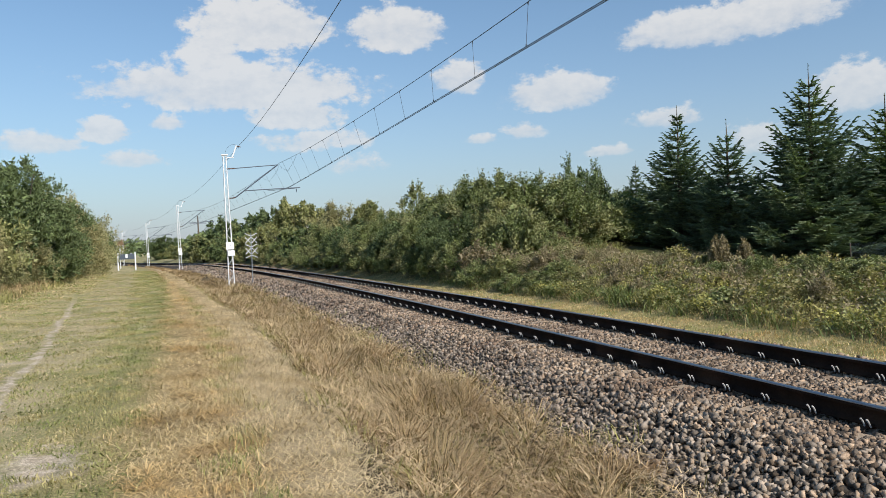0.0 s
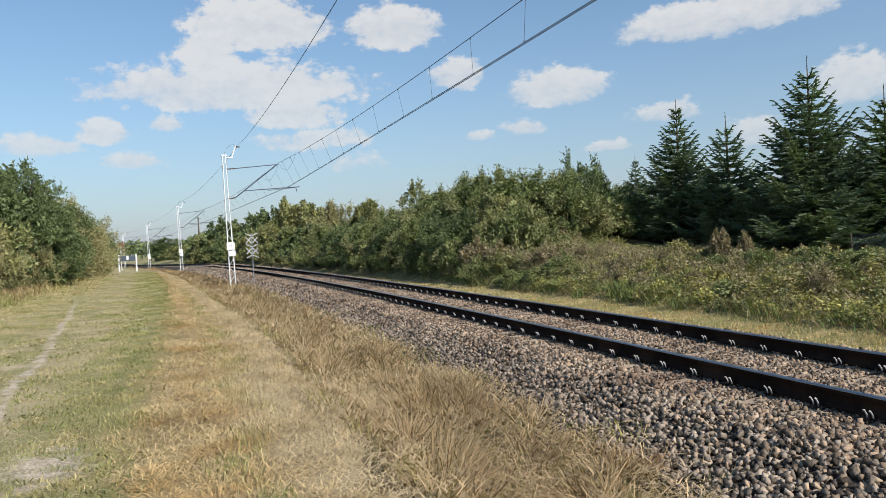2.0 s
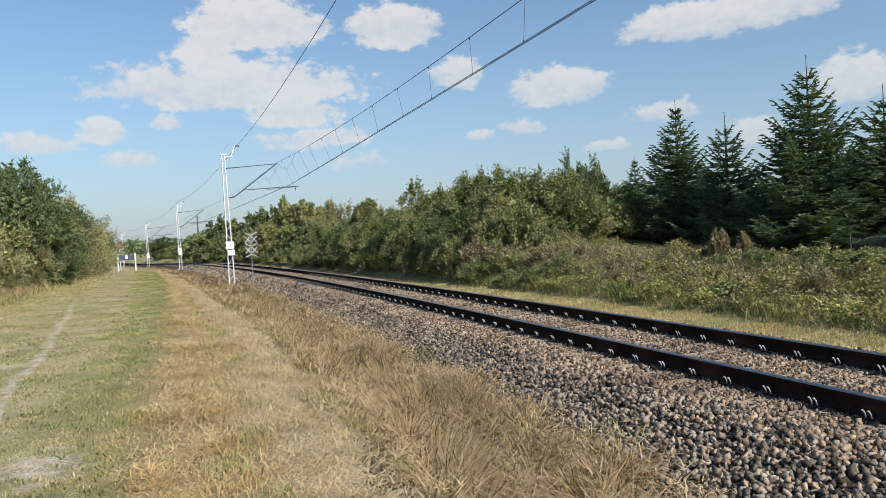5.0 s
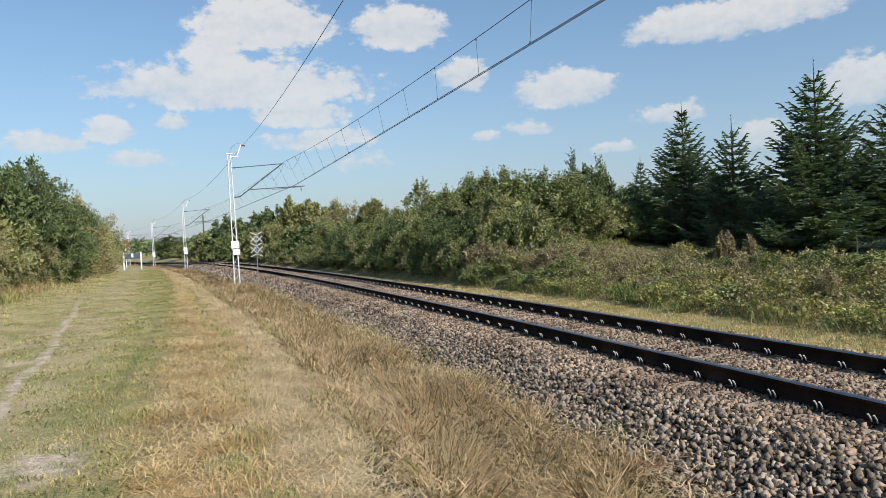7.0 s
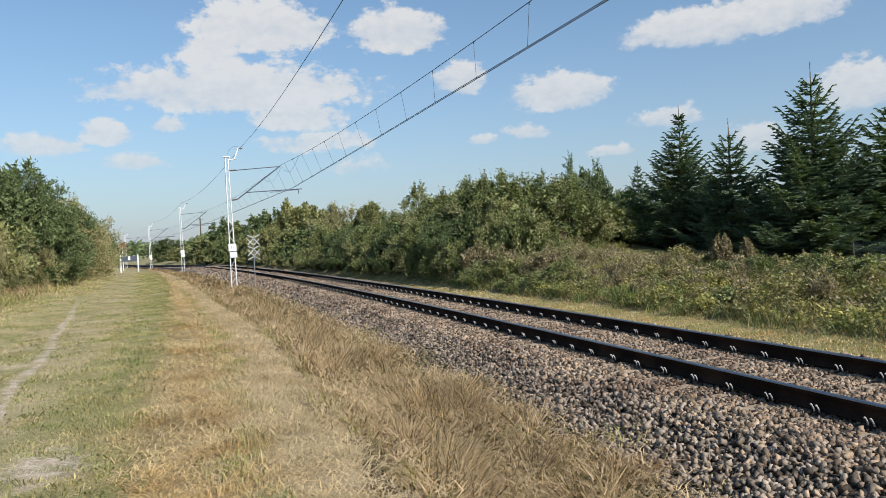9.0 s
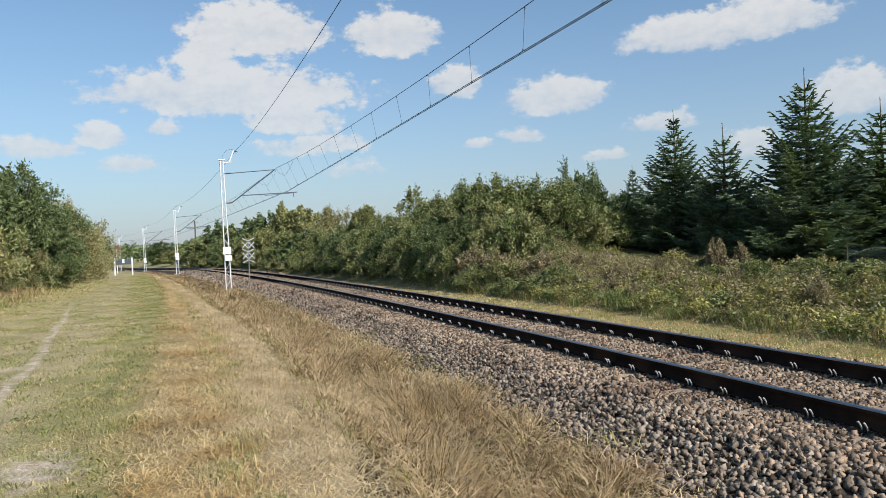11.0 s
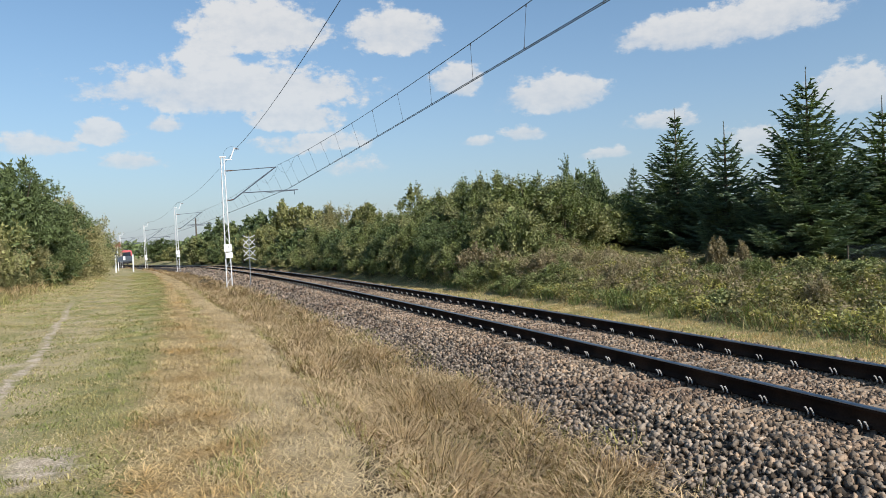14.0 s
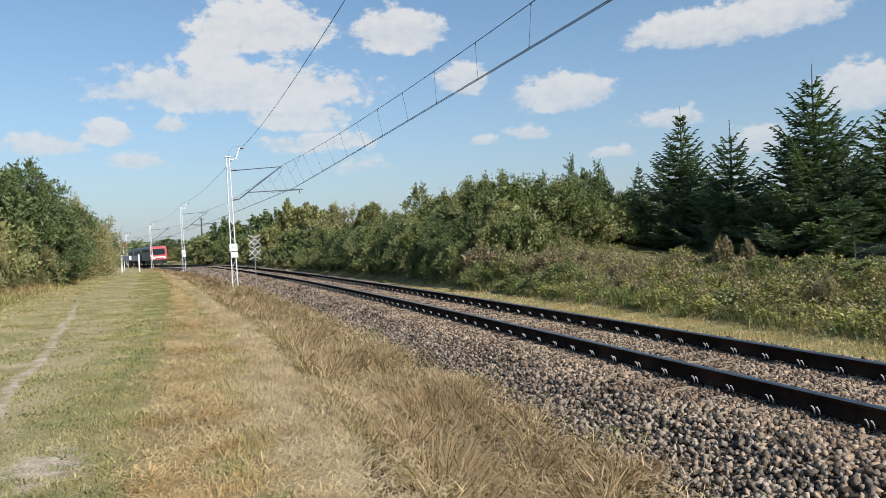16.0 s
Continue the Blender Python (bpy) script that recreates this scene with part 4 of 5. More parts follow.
    for ob in (copy_thing(d, Matrix()), copy_thing(b, Matrix()), copy_thing(a, Matrix())):
        ob["label"] = "dark green spruce standing behind the front row"
    back = [o for o in scene.objects if o.get("label") == "dark green spruce standing behind the front row"]
    for o, (x, y, k) in zip(back, ((25.5, 25.0, 0.8), (24.0, 29.5, 0.85), (22.6, 26.0, 0.72))):
        set_down(o, x, y, (k * 1.1, k * 1.1, k * 0.52), 2.0)
    p = copy_thing(b, Matrix())
    p["label"] = "small blue-green spruce at the edge of the path"
    set_down(p, -9.6, 35.0, (0.7, 0.7, 0.66), 0.5)
    for o in (a, b, c, d, e, p, *back):
        o["group"] = firs


plant_out()


# ---- grass ----
def blades(name, x, y, h, w, lean, mat, label, category, rng, lift=None, flat=False, turn=None):
    """Bent grass blades: five corners each, all in one object."""
    n = len(x)
    z = ground_z(x, y) - 0.01 + (0 if lift is None else lift)
    a = rng.uniform(0, 6.28, n) if turn is None else turn
    c, s = np.cos(a), np.sin(a)
    b = rng.uniform(0, 6.28, n)
    sx, sy = np.cos(b) * w / 2, np.sin(b) * w / 2
    root = np.stack([x, y, z], 1)
    if flat:
        mid = root + np.stack([c * h * 0.5, s * h * 0.5, h * rng.uniform(0.04, 0.30, n)], 1)
        tip = root + np.stack([c * h, s * h, h * rng.uniform(-0.03, 0.22, n)], 1)
        sx, sy = -s * w / 2, c * w / 2
    else:
        mid = root + np.stack([c * lean * h * 0.35, s * lean * h * 0.35, h * 0.6], 1)
        tip = root + np.stack([c * lean * h, s * lean * h, h * (1 - 0.35 * np.minimum(lean, 1.6))], 1)
    side = np.stack([sx, sy, np.zeros(n)], 1)
    v = np.stack([root - side, root + side, mid + side * 0.8, mid - side * 0.8, tip], 1).reshape(-1, 3)
    i = 5 * np.arange(n)[:, None]
    ob = mesh_object(name, mesh_np(name, v, tris=np.concatenate([i + (3, 2, 4)]), quads=i + (0, 1, 2, 3)), mat)
    return tagged(ob, label, category, kind="stuff")


def strip_points(rng, per, s0, s1, u0, u1, clump=0.0, seed=1, scale=0.6):
    """Scattered places on a stretch of the line, thinned by an uneven field."""
    n = int(per * (s1 - s0) * (u1 - u0))
    s = rng.uniform(s0, s1, n)
    # bands run into one another
    u = rng.uniform(u0, u1, n) + rng.normal(0, 0.09, n) + 0.10 * np.sin(1.7 * s + 3 * u0) + 0.08 * np.sin(4.9 * s + u0)
    x, y = track_xy(s, u + squeeze(s, u))
    keep = rng.random(n) < np.clip(1 + clump * waves(x, y, seed, scale), 0.0, 1)
    return x[keep], y[keep], s[keep], u[keep]


def trail_gap(s, u):
    bare = ((u + 6.72) / 0.36) ** 2 + ((s - 1.55) / 0.52) ** 2 + 0.9 * np.sin(9 * u + 5 * s) * np.sin(11 * s) < 0.5
    return ~bare & (np.abs(u - (-0.078 * s - 7.27 + 0.035 * np.sin(0.8 * s))) > 0.10)


def tufts():
    """Tall dry grass in tufts that lean apart, with gaps between them."""
    rng = np.random.default_rng(51)
    vx, vy, vh, vw, va, vl = [], [], [], [], [], []
    for s0, s1, dens, count, wide in ((-12, -1.5, 9, 30, 2.0), (-1.5, 5, 22, 42, 1.35), (5, 11, 18, 40, 1.6), (11, 22, 12, 34, 1.8), (22, 40, 6, 28, 2.8), (40, 66, 2.5, 24, 4.2), (66, 135, 1.2, 20, 6.5)):
        n = int(dens * (s1 - s0) * 2.3)
        s, u = rng.uniform(s0, s1, n), rng.uniform(-4.1, -1.85, n)
        cx, cy = track_xy(s, u + squeeze(s, u))
        tall = np.interp(u, (-4.2, -3.7, -2.6, -1.9), (0.17, 0.36, 0.38, 0.2)) * rng.uniform(0.55, 1.25, n) * np.clip(1 + 0.65 * waves(cx, cy, 5, 0.5), 0.3, 1.8)
        i = np.repeat(np.arange(n), count)
        k = len(i)
        a = rng.uniform(0, 6.28, k)
        r = rng.uniform(0, 0.10, k)
        vx.append(cx[i] + r * np.cos(a)), vy.append(cy[i] + r * np.sin(a))
        vh.append(tall[i] * rng.uniform(0.5, 1.2, k)), vw.append(0.0062 * wide * rng.uniform(0.6, 1.4, k))
        comb = rng.uniform(0, 6.28, n)
        va.append(np.where(rng.random(k) < 0.6, comb[i] + rng.normal(0, 0.5, k), a + rng.normal(0, 1.3, k))), vl.append(np.clip(np.abs(rng.normal(1.45, 0.65, k)), 0.15, 2.6))
    x, y, h, w, a, l = (np.concatenate(v) for v in (vx, vy, vh, vw, va, vl))
    blades("dry_grass", x, y, h, w, l, M_DRY, "tall dry yellow-brown grass filling the ditch", "grass", rng, turn=a)


def grow():
    rng = np.random.default_rng(17)

    def field(name, mat, label, bands, hmean, wide, lean, flat=False, lift=0.0, clump=0.6, seed=1, scale=0.6, gap=False, hump=None):
        xs, ys, hs, ws = [], [], [], []
        for s0, s1, u0, u1, per, grow_w in bands:
            x, y, s, u = strip_points(rng, per, s0, s1, u0, u1, clump, seed, scale)
            if gap:
                k = trail_gap(s, u)
                x, y, s, u = x[k], y[k], s[k], u[k]
            h = hmean * rng.uniform(0.45, 1.35, len(x)) * (1 + 0.35 * waves(x, y, seed + 9, 0.7))
            if hump:
                h = h * np.interp(u, *hump)
            xs.append(x), ys.append(y), hs.append(np.maximum(h, 0.012)), ws.append(wide * grow_w * rng.uniform(0.6, 1.4, len(x)))
        x, y, h, w = (np.concatenate(k) for k in (xs, ys, hs, ws))
        return blades(name, x, y, h, w, lean * rng.uniform(0.4, 1.6, len(x)), mat, label, "grass", rng, flat=flat, lift=lift * rng.uniform(0.1, 1, len(x)))

    tufts()
    field("bent_stalks", M_PALE, "bleached stalks lying across the dry ditch grass",
          ((-1.5, 6, -4.15, -1.95, 520, 1), (6, 14, -4.15, -1.95, 330, 1.4), (14, 34, -4.1, -1.95, 90, 2.4), (34, 60, -4.1, -2.0, 30, 4)), 0.25, 0.0068, 1.0, flat=True, lift=0.27, clump=0.9, seed=47)
    field("dry_grass", M_DRY, "thick tawny grass before the mast foot and far along the ditch",
          ((32, 38.5, -3.9, -2.6, 200, 2.2), (60, 100, -3.9, -2.6, 26, 4.5)), 0.34, 0.007, 0.9, clump=1.0, seed=91, scale=1.0)
    field("green_weeds", M_HERB, "green grass and weeds among the dry grass in the ditch",
          ((-1.5, 12, -4.1, -1.75, 330, 1.1), (12, 40, -4.1, -1.75, 80, 2.3)), 0.20, 0.007, 0.8, clump=1.4, seed=8, scale=0.9)
    field("straw", M_STRAW, "mown orange-yellow straw lying on the path edge",
          ((-12, -1.5, -6.0, -5.1, 200, 2.0), (-1.5, 6, -6.05, -5.05, 1250, 1.1), (6, 14, -6.0, -5.05, 700, 1.5), (14, 30, -6.0, -5.1, 330, 2.2), (30, 55, -5.9, -5.2, 90, 4)), 0.21, 0.0070, 1.0, flat=True, clump=0.4, seed=6)
    field("straw", M_PALESTRAW, "bleached mown straw along the ditch edge",
          ((-12, -1.5, -5.1, -4.1, 200, 2.0), (-1.5, 6, -5.15, -4.05, 1250, 1.0), (6, 14, -5.1, -4.1, 700, 1.4), (14, 30, -5.1, -4.1, 380, 2.0), (30, 62, -5.1, -4.1, 130, 3.5)), 0.20, 0.0068, 1.0, flat=True, clump=0.3, seed=36)
    field("straw", M_PALESTRAW, "thin mown straw strewn over the turf",
          ((-1.5, 6, -9.0, -6.6, 620, 1), (-1.5, 6, -6.6, -5.9, 250, 1), (6, 16, -10.5, -6.6, 420, 1.3), (16, 36, -11.8, -6.6, 150, 2.2)), 0.10, 0.0065, 1.0, flat=True, clump=0.8, seed=12, scale=0.9, gap=True)
    field("stubble", M_PALESTRAW, "short dry stubble on the path edge",
          ((-1.5, 6, -5.9, -4.1, 600, 1), (6, 16, -5.9, -4.1, 350, 1.4), (16, 40, -5.9, -4.1, 110, 2.5)), 0.055, 0.004, 0.8, clump=0.6, seed=7)
    field("turf", M_TURF, "short patchy green turf on the path",
          ((-12, -1.5, -9.0, -5.9, 260, 2.0), (-1.5, 5, -9.0, -6.8, 700, 0.9), (5, 12, -10.5, -6.8, 380, 1.2), (12, 26, -11.8, -6.7, 330, 2.0), (26, 60, -11.8, -6.7, 100, 3.6)), 0.045, 0.007, 0.9, clump=1.5, seed=13, scale=0.9, gap=True)
    field("turf", M_LUSH, "lusher green grass down the middle of the path",
          ((-1.5, 5, -7.0, -6.05, 1200, 0.9), (5, 12, -7.0, -6.0, 700, 1.2), (12, 26, -7.1, -5.8, 420, 2.0), (26, 66, -7.6, -5.8, 210, 3.4)), 0.055, 0.007, 0.9, clump=0.9, seed=33, scale=0.7, gap=True)
    field("turf", M_TURF, "thin line of green grass between two bands of straw",
          ((-1.5, 12, -5.20, -5.0, 1500, 1.1), (12, 30, -5.25, -5.05, 350, 2.0)), 0.10, 0.0055, 0.8, clump=1.3, seed=14)
    field("weed_rosettes", M_LUSH, "low patches of broad-leaved weeds in the turf",
          ((-1.5, 8, -8.5, -6.1, 260, 1.7), (8, 20, -9.5, -6.1, 90, 2.6)), 0.05, 0.008, 1.5, clump=4.0, seed=83, scale=0.8, gap=True)
    field("verge_grass", M_PALESTRAW, "rough mown grass at the foot of the hedge",
          ((8, 30, -13.0, -10.0, 90, 2), (30, 70, -12.6, -9.5, 36, 3.6)), 0.08, 0.008, 1.2, clump=1.0, seed=15)
    field("verge_grass", M_TURF, "green grass at the foot of the hedge",
          ((8, 30, -13.0, -10.0, 150, 2), (30, 70, -12.6, -9.5, 55, 3.6)), 0.08, 0.008, 1.0, clump=1.2, seed=85)
    field("verge_weeds", M_WEED, "green and brown weeds along the hedge",
          ((14, 34, -13.6, -11.3, 170, 2.0), (34, 75, -13.2, -11.0, 60, 3.2)), 0.34, 0.009, 0.9, clump=1.2, seed=87)
    field("tall_weeds", M_DRY, "tall dry weeds at the edge of the hedge",
          ((18, 34, -13.2, -12.0, 130, 1.8), (34, 60, -13.4, -11.9, 60, 3)), 0.45, 0.009, 0.7, clump=0.8, seed=59)
    field("strip_grass", M_STRAW, "short pale dry grass beyond the track",
          ((-12, -1, 2.6, 4.7, 120, 2.5), (-1, 14, 2.5, 4.7, 650, 1.5), (14, 40, 2.5, 4.7, 280, 2.2), (40, 100, 2.5, 4.6, 70, 5)), 0.07, 0.0055, 0.9, clump=0.7, seed=16)
    field("strip_grass", M_TURF, "short green grass beyond the track",
          ((-3, 14, 2.9, 4.9, 350, 1.3), (14, 40, 2.9, 4.8, 120, 2.2)), 0.07, 0.006, 0.9, clump=1.2, seed=18)
    field("bank_weeds", M_WEED, "rank weeds and withered grass covering the bank",
          ((-4, 12, 4.5, 10.5, 220, 1.0), (12, 27, 4.5, 11.5, 190, 1.4)), 0.30, 0.010, 1.3, clump=1.6, seed=19, scale=0.5)
    field("withered_grass", M_WITHER, "grey-brown withered grass on the bank crest",
          ((8, 13, 6.8, 10.5, 240, 1.5), (13, 19, 5.8, 10.5, 460, 1.5), (19, 24, 6.0, 9.0, 240, 1.8)), 0.42, 0.010, 1.1, clump=1.0, seed=53, scale=0.7)
    field("foot_grass", M_FRESH, "fresh green grass at the foot of the bank",
          ((-2, 8, 4.4, 5.6, 160, 1.4), (8, 24, 4.4, 6.0, 300, 1.6)), 0.34, 0.010, 0.8, clump=1.6, seed=43, scale=0.8)
    # leafy herbs on the bank
    for name, mat, label, n, s0, s1, u0, u1, seed in (
            ("bank_herbs", M_HERB, "yellow-green leafy creepers matted over the bank", 120000, -4, 17, 4.6, 11, 23),
            ("bank_herbs", M_LEAF, "green leafy herbs in the hollows of the bank", 60000, -4, 26, 4.5, 11, 24),
            ("dead_leaves", M_WITHER, "withered brown herbs on the bank", 60000, 2, 25, 5.2, 10.5, 25)):
        s, u = rng.uniform(s0, s1, n), rng.uniform(u0, u1, n)
        x, y = track_xy(s, u)
        heap = waves(x, y, seed, 0.55)
        keep = rng.random(n) < np.clip(0.55 + 0.9 * heap, 0, 1)
        x, y, heap = x[keep], y[keep], heap[keep]
        c = len(x)
        z = ground_z(x, y) + (0.10 + 0.30 * np.clip(heap + 0.3, 0, 1.4)) * rng.uniform(0.1, 1.0, c) ** 0.6
        size = rng.uniform(0.04, 0.085, c)
        ob = mesh_object(name, leaf_mesh(name, np.stack([x, y, z], 1), rng.normal(0, 1, (c, 3)) * (1, 1, 0.6) + (0, 0, 0.1), size, size * 0.75, rng, 1.6), mat)
        tagged(ob, label, "herbs", kind="stuff")


grow()


# ---- overhead line ----
MASTS = [(1.73, 42.97), (-1.77, 89.5), (-7.5, 131.8), (-14.6, 172.0)]


def spring(a, b, r=0.02):
    bm = bmesh.new()
    tube(bm, a, b, r, seg=8)
    return bm


def insulator(a, b, r=0.05):
    """Ribbed insulator between two points."""
    bm = bmesh.new()
    a, b = Vector(a), Vector(b)
    tube(bm, a, b, r * 0.5)
    for k in range(5):
        c = a.lerp(b, (k + 0.5) / 5)
        d = (b - a).normalized() * 0.012
        tube(bm, c - d, c + d, r, r * 0.8, 10)
    return bm


def catenary_mast():
    """Lattice mast of two channels with zigzag lacing, a bracket over the track, and a horn for the feeder. Local x points to the track."""
    th = empty("catenary_mast", Matrix(), "white lattice steel catenary mast with a bracket arm over the track", "catenary mast", "catenary masts along the line")
    H = 7.15
    for sg in (-1, 1):
        bm = bmesh.new()
        for lo, hi in (((-0.006, -0.07, 0), (0.006, 0.07, 1)), ((-0.045, -0.07, 0), (0.006, -0.058, 1)), ((-0.045, 0.058, 0), (0.006, 0.07, 1))):
            box(bm, lo, hi)
        for v in bm.verts:
            x = (v.co.x if sg > 0 else -v.co.x)
            half = 0.165 - 0.065 * v.co.z
            v.co = Vector((x + sg * half, v.co.y, v.co.z * H))
        bmesh.ops.recalc_face_normals(bm, faces=bm.faces[:])
        part("leg", bm, M_WHITE, th)
    n = 15
    for k in range(n):
        z0, z1 = 0.25 + (H - 0.4) * k / n, 0.25 + (H - 0.4) * (k + 1) / n
        w0, w1 = 0.155 - 0.065 * z0 / H, 0.155 - 0.065 * z1 / H
        sg = 1 if k % 2 else -1
        bm = bmesh.new()
        for y in (-0.064, 0.064):
            m = Matrix.Translation((0, y, 0))
            a, b = Vector((sg * w0, 0, z0)), Vector((-sg * w1, 0, z1))
            d = b - a
            q = Matrix.Translation((a + b) / 2) @ d.to_track_quat("Z", "Y").to_matrix().to_4x4()
            box(bm, (-0.022, -0.005, -d.length / 2), (0.022, 0.005, d.length / 2), m=m @ q)
        part("lacing_bar", bm, M_WHITE, th)
    bm = bmesh.new()
    box(bm, (-0.17, -0.1, H), (0.17, 0.1, H + 0.06), 0.01)
    part("cap", bm, M_WHITE, th)
    for sg in (-1, 1):
        bm = bmesh.new()
        box(bm, (sg * 0.19 - 0.13, -0.2, -0.5), (sg * 0.19 + 0.13, 0.2, 0.14), 0.02)
        part("footing", bm, M_BASE, th, "pale concrete footing block")
    bm = bmesh.new()
    box(bm, (-0.2, -0.13, 2.05), (0.22, -0.08, 2.45), 0.01)
    box(bm, (-0.13, -0.13, 1.7), (0.24, -0.09, 2.0), 0.01)
    plate = part("number_plate", bm, M_WHITE, th, "white enamel plates with dark marks")
    bm = bmesh.new()
    box(bm, (-0.05, -0.136, 2.20), (-0.035, -0.131, 2.34))
    box(bm, (0.045, -0.136, 2.20), (0.06, -0.131, 2.34))
    part("mark", bm, M_WIRE, plate, "dark bars")
    # bracket over the track
    arm = part("cantilever", spring((0.45, 0, 4.86), (2.85, 0, 6.62), 0.032), M_TUBE, th, "grey galvanised tube bracket")
    part("stay_tube", spring((0.5, 0, 6.45), (2.8, 0, 6.60), 0.024), M_TUBE, arm)
    part("steady_tube", spring((0.98, 0, 5.22), (4.0, 0, 5.32), 0.026), M_TUBE, arm)
    part("registration_arm", spring((3.75, 0, 5.28), (2.2, 0.0, 5.18), 0.014), M_TUBE, arm)
    part("drop_bracket", spring((3.78, 0, 5.33), (3.80, 0, 5.06), 0.02), M_TUBE, arm)
    part("insulator", insulator((0.12, 0, 6.43), (0.5, 0, 6.45)), M_INSUL, arm)
    part("insulator", insulator((0.12, 0, 4.82), (0.45, 0, 4.86)), M_INSUL, arm)
    # horn for the feeder wire
    horn = part("horn", spring((0.1, 0, H - 0.12), (0.50, 0, H - 0.10), 0.028), M_WHITE, th, "white horn carrying the feeder wire")
    part("horn_strut", spring((0.40, 0, H - 0.12), (0.66, 0, H + 0.55), 0.04), M_WHITE, horn)
    part("insulator", insulator((0.62, 0, H + 0.52), (0.88, 0, H + 0.46), 0.045), M_INSUL, horn)
    a = np.linspace(0, math.pi * 0.95, 12)
    v, q = sweep(np.stack([0.42 - 0.38 * np.cos(a), np.zeros(12), H + 0.05 + 0.55 * np.sin(a * 0.85)], 1), 0.006, 5)
    mesh_object("jumper", mesh_np("jumper", v, quads=q), M_WIRE, horn)
    return th


def mast_pose(k):
    x, y = MASTS[k]
    s, u = track_su(x, y)
    return Matrix.LocRotScale((x, y, float(ground_z(x, y)) + 0.05), Euler((0, math.radians(-0.7), float(heading(s)))), None)


def build_line():
    m = catenary_mast()
    m.matrix_world = mast_pose(0)
    for k in (1, 2, 3):
        copy_thing(m, mast_pose(k))
    stops = [float(track_su(*p)[0]) for p in MASTS]
    stops = [stops[0] - 85.0, stops[0] - 42.5] + stops + [stops[-1] + 45]

    def point(s, u, z):
        x, y = track_xy(s, u)
        return np.array([float(x), float(y), z])

    wire_u = {"contact": [0.7, 0.85, 0.78, 0.75, 0.75, 0.75, 0.75], "carrier": [0.3, 1.15, 0.2, 0.2, 0.2, 0.2, 0.2], "feeder": [-1.85] * 7}
    for i in range(len(stops) - 1):
        th = empty("overhead_line", Matrix(), "span of overhead line with carrier wire, droppers and contact wires", "overhead line", "overhead line spans")
        t = np.linspace(0, 1, 25)[:, None]
        ca, cb = point(stops[i], wire_u["carrier"][i], 6.30 + float(fall(stops[i]))), point(stops[i + 1], wire_u["carrier"][i + 1], 6.30 + float(fall(stops[i + 1])))
        ka, kb = point(stops[i], wire_u["contact"][i], (5.22, 5.22, 5.0, 5.0, 5.0, 5.0, 5.0)[i] + float(fall(stops[i]))), point(stops[i + 1], wire_u["contact"][i + 1], (5.22, 5.22, 5.0, 5.0, 5.0, 5.0, 5.0)[i + 1] + float(fall(stops[i + 1])))
        fa, fb = point(stops[i], -1.92, 7.3 + float(fall(stops[i]))), point(stops[i + 1], -1.92, 7.3 + float(fall(stops[i + 1])))
        sag = lambda d: np.concatenate([np.zeros((len(t), 2)), -4 * d * t * (1 - t)], 1)
        n = np.array([math.cos(heading(stops[i])), math.sin(heading(stops[i])), 0]) * 0.025
        carrier = ca + (cb - ca) * t + sag(0.42)
        contact = ka + (kb - ka) * t + sag(0.03)
        for name, pts, r in (("carrier_wire", carrier, 0.0085), ("contact_wire", contact - n, 0.0085), ("contact_wire", contact + n, 0.0085)):
            v, q = sweep(pts, r, 5)
            mesh_object(name, mesh_np(name, v, quads=q), M_WIRE, th)
        # Y-shaped stitch wires near the masts
        for end, f in ((0, 0.13), (1, 0.87)):
            if 1 <= i + end <= 5:
                base = ca if end == 0 else cb
                far = ca + (cb - ca) * f + np.array([0, 0, -4 * 0.42 * f * (1 - f)])
                low = (base + far) / 2 + np.array([0, 0, -0.62])
                v, q = sweep(np.array([base + (0, 0, -0.05), base * 0.7 + low * 0.3 + (0, 0, -0.18), low, low * 0.4 + far * 0.6 + (0, 0, -0.08), far]), 0.006, 4)
                mesh_object("stitch_wire", mesh_np("stitch_wire", v, quads=q), M_WIRE, th)
        for k in range(16):
            f = (k + 0.6) / 16
            top = ca + (cb - ca) * f + np.array([0, 0, -4 * 0.42 * f * (1 - f)])
            low = ka + (kb - ka) * f + np.array([0, 0, -4 * 0.03 * f * (1 - f)]) + n * (1 if k % 2 else -1)
            bm = bmesh.new()
            tube(bm, top, low, 0.0045, seg=5)
            tube(bm, top + (low - top) * 0.0, top + (low - top) * 0.06, 0.013, seg=6)
            tube(bm, low + (top - low) * 0.05, low, 0.013, seg=6)
            part("dropper", bm, M_WIRE, th)
        fw = empty("feeder_wire", Matrix(), "thin dark feeder wire on the mast horns", "wire", "feeder wire spans")
        v, q = sweep(fa + (fb - fa) * t + sag(0.55), 0.009, 5)
        mesh_object("strand", mesh_np("strand", v, quads=q), M_WIRE, fw)


build_line()


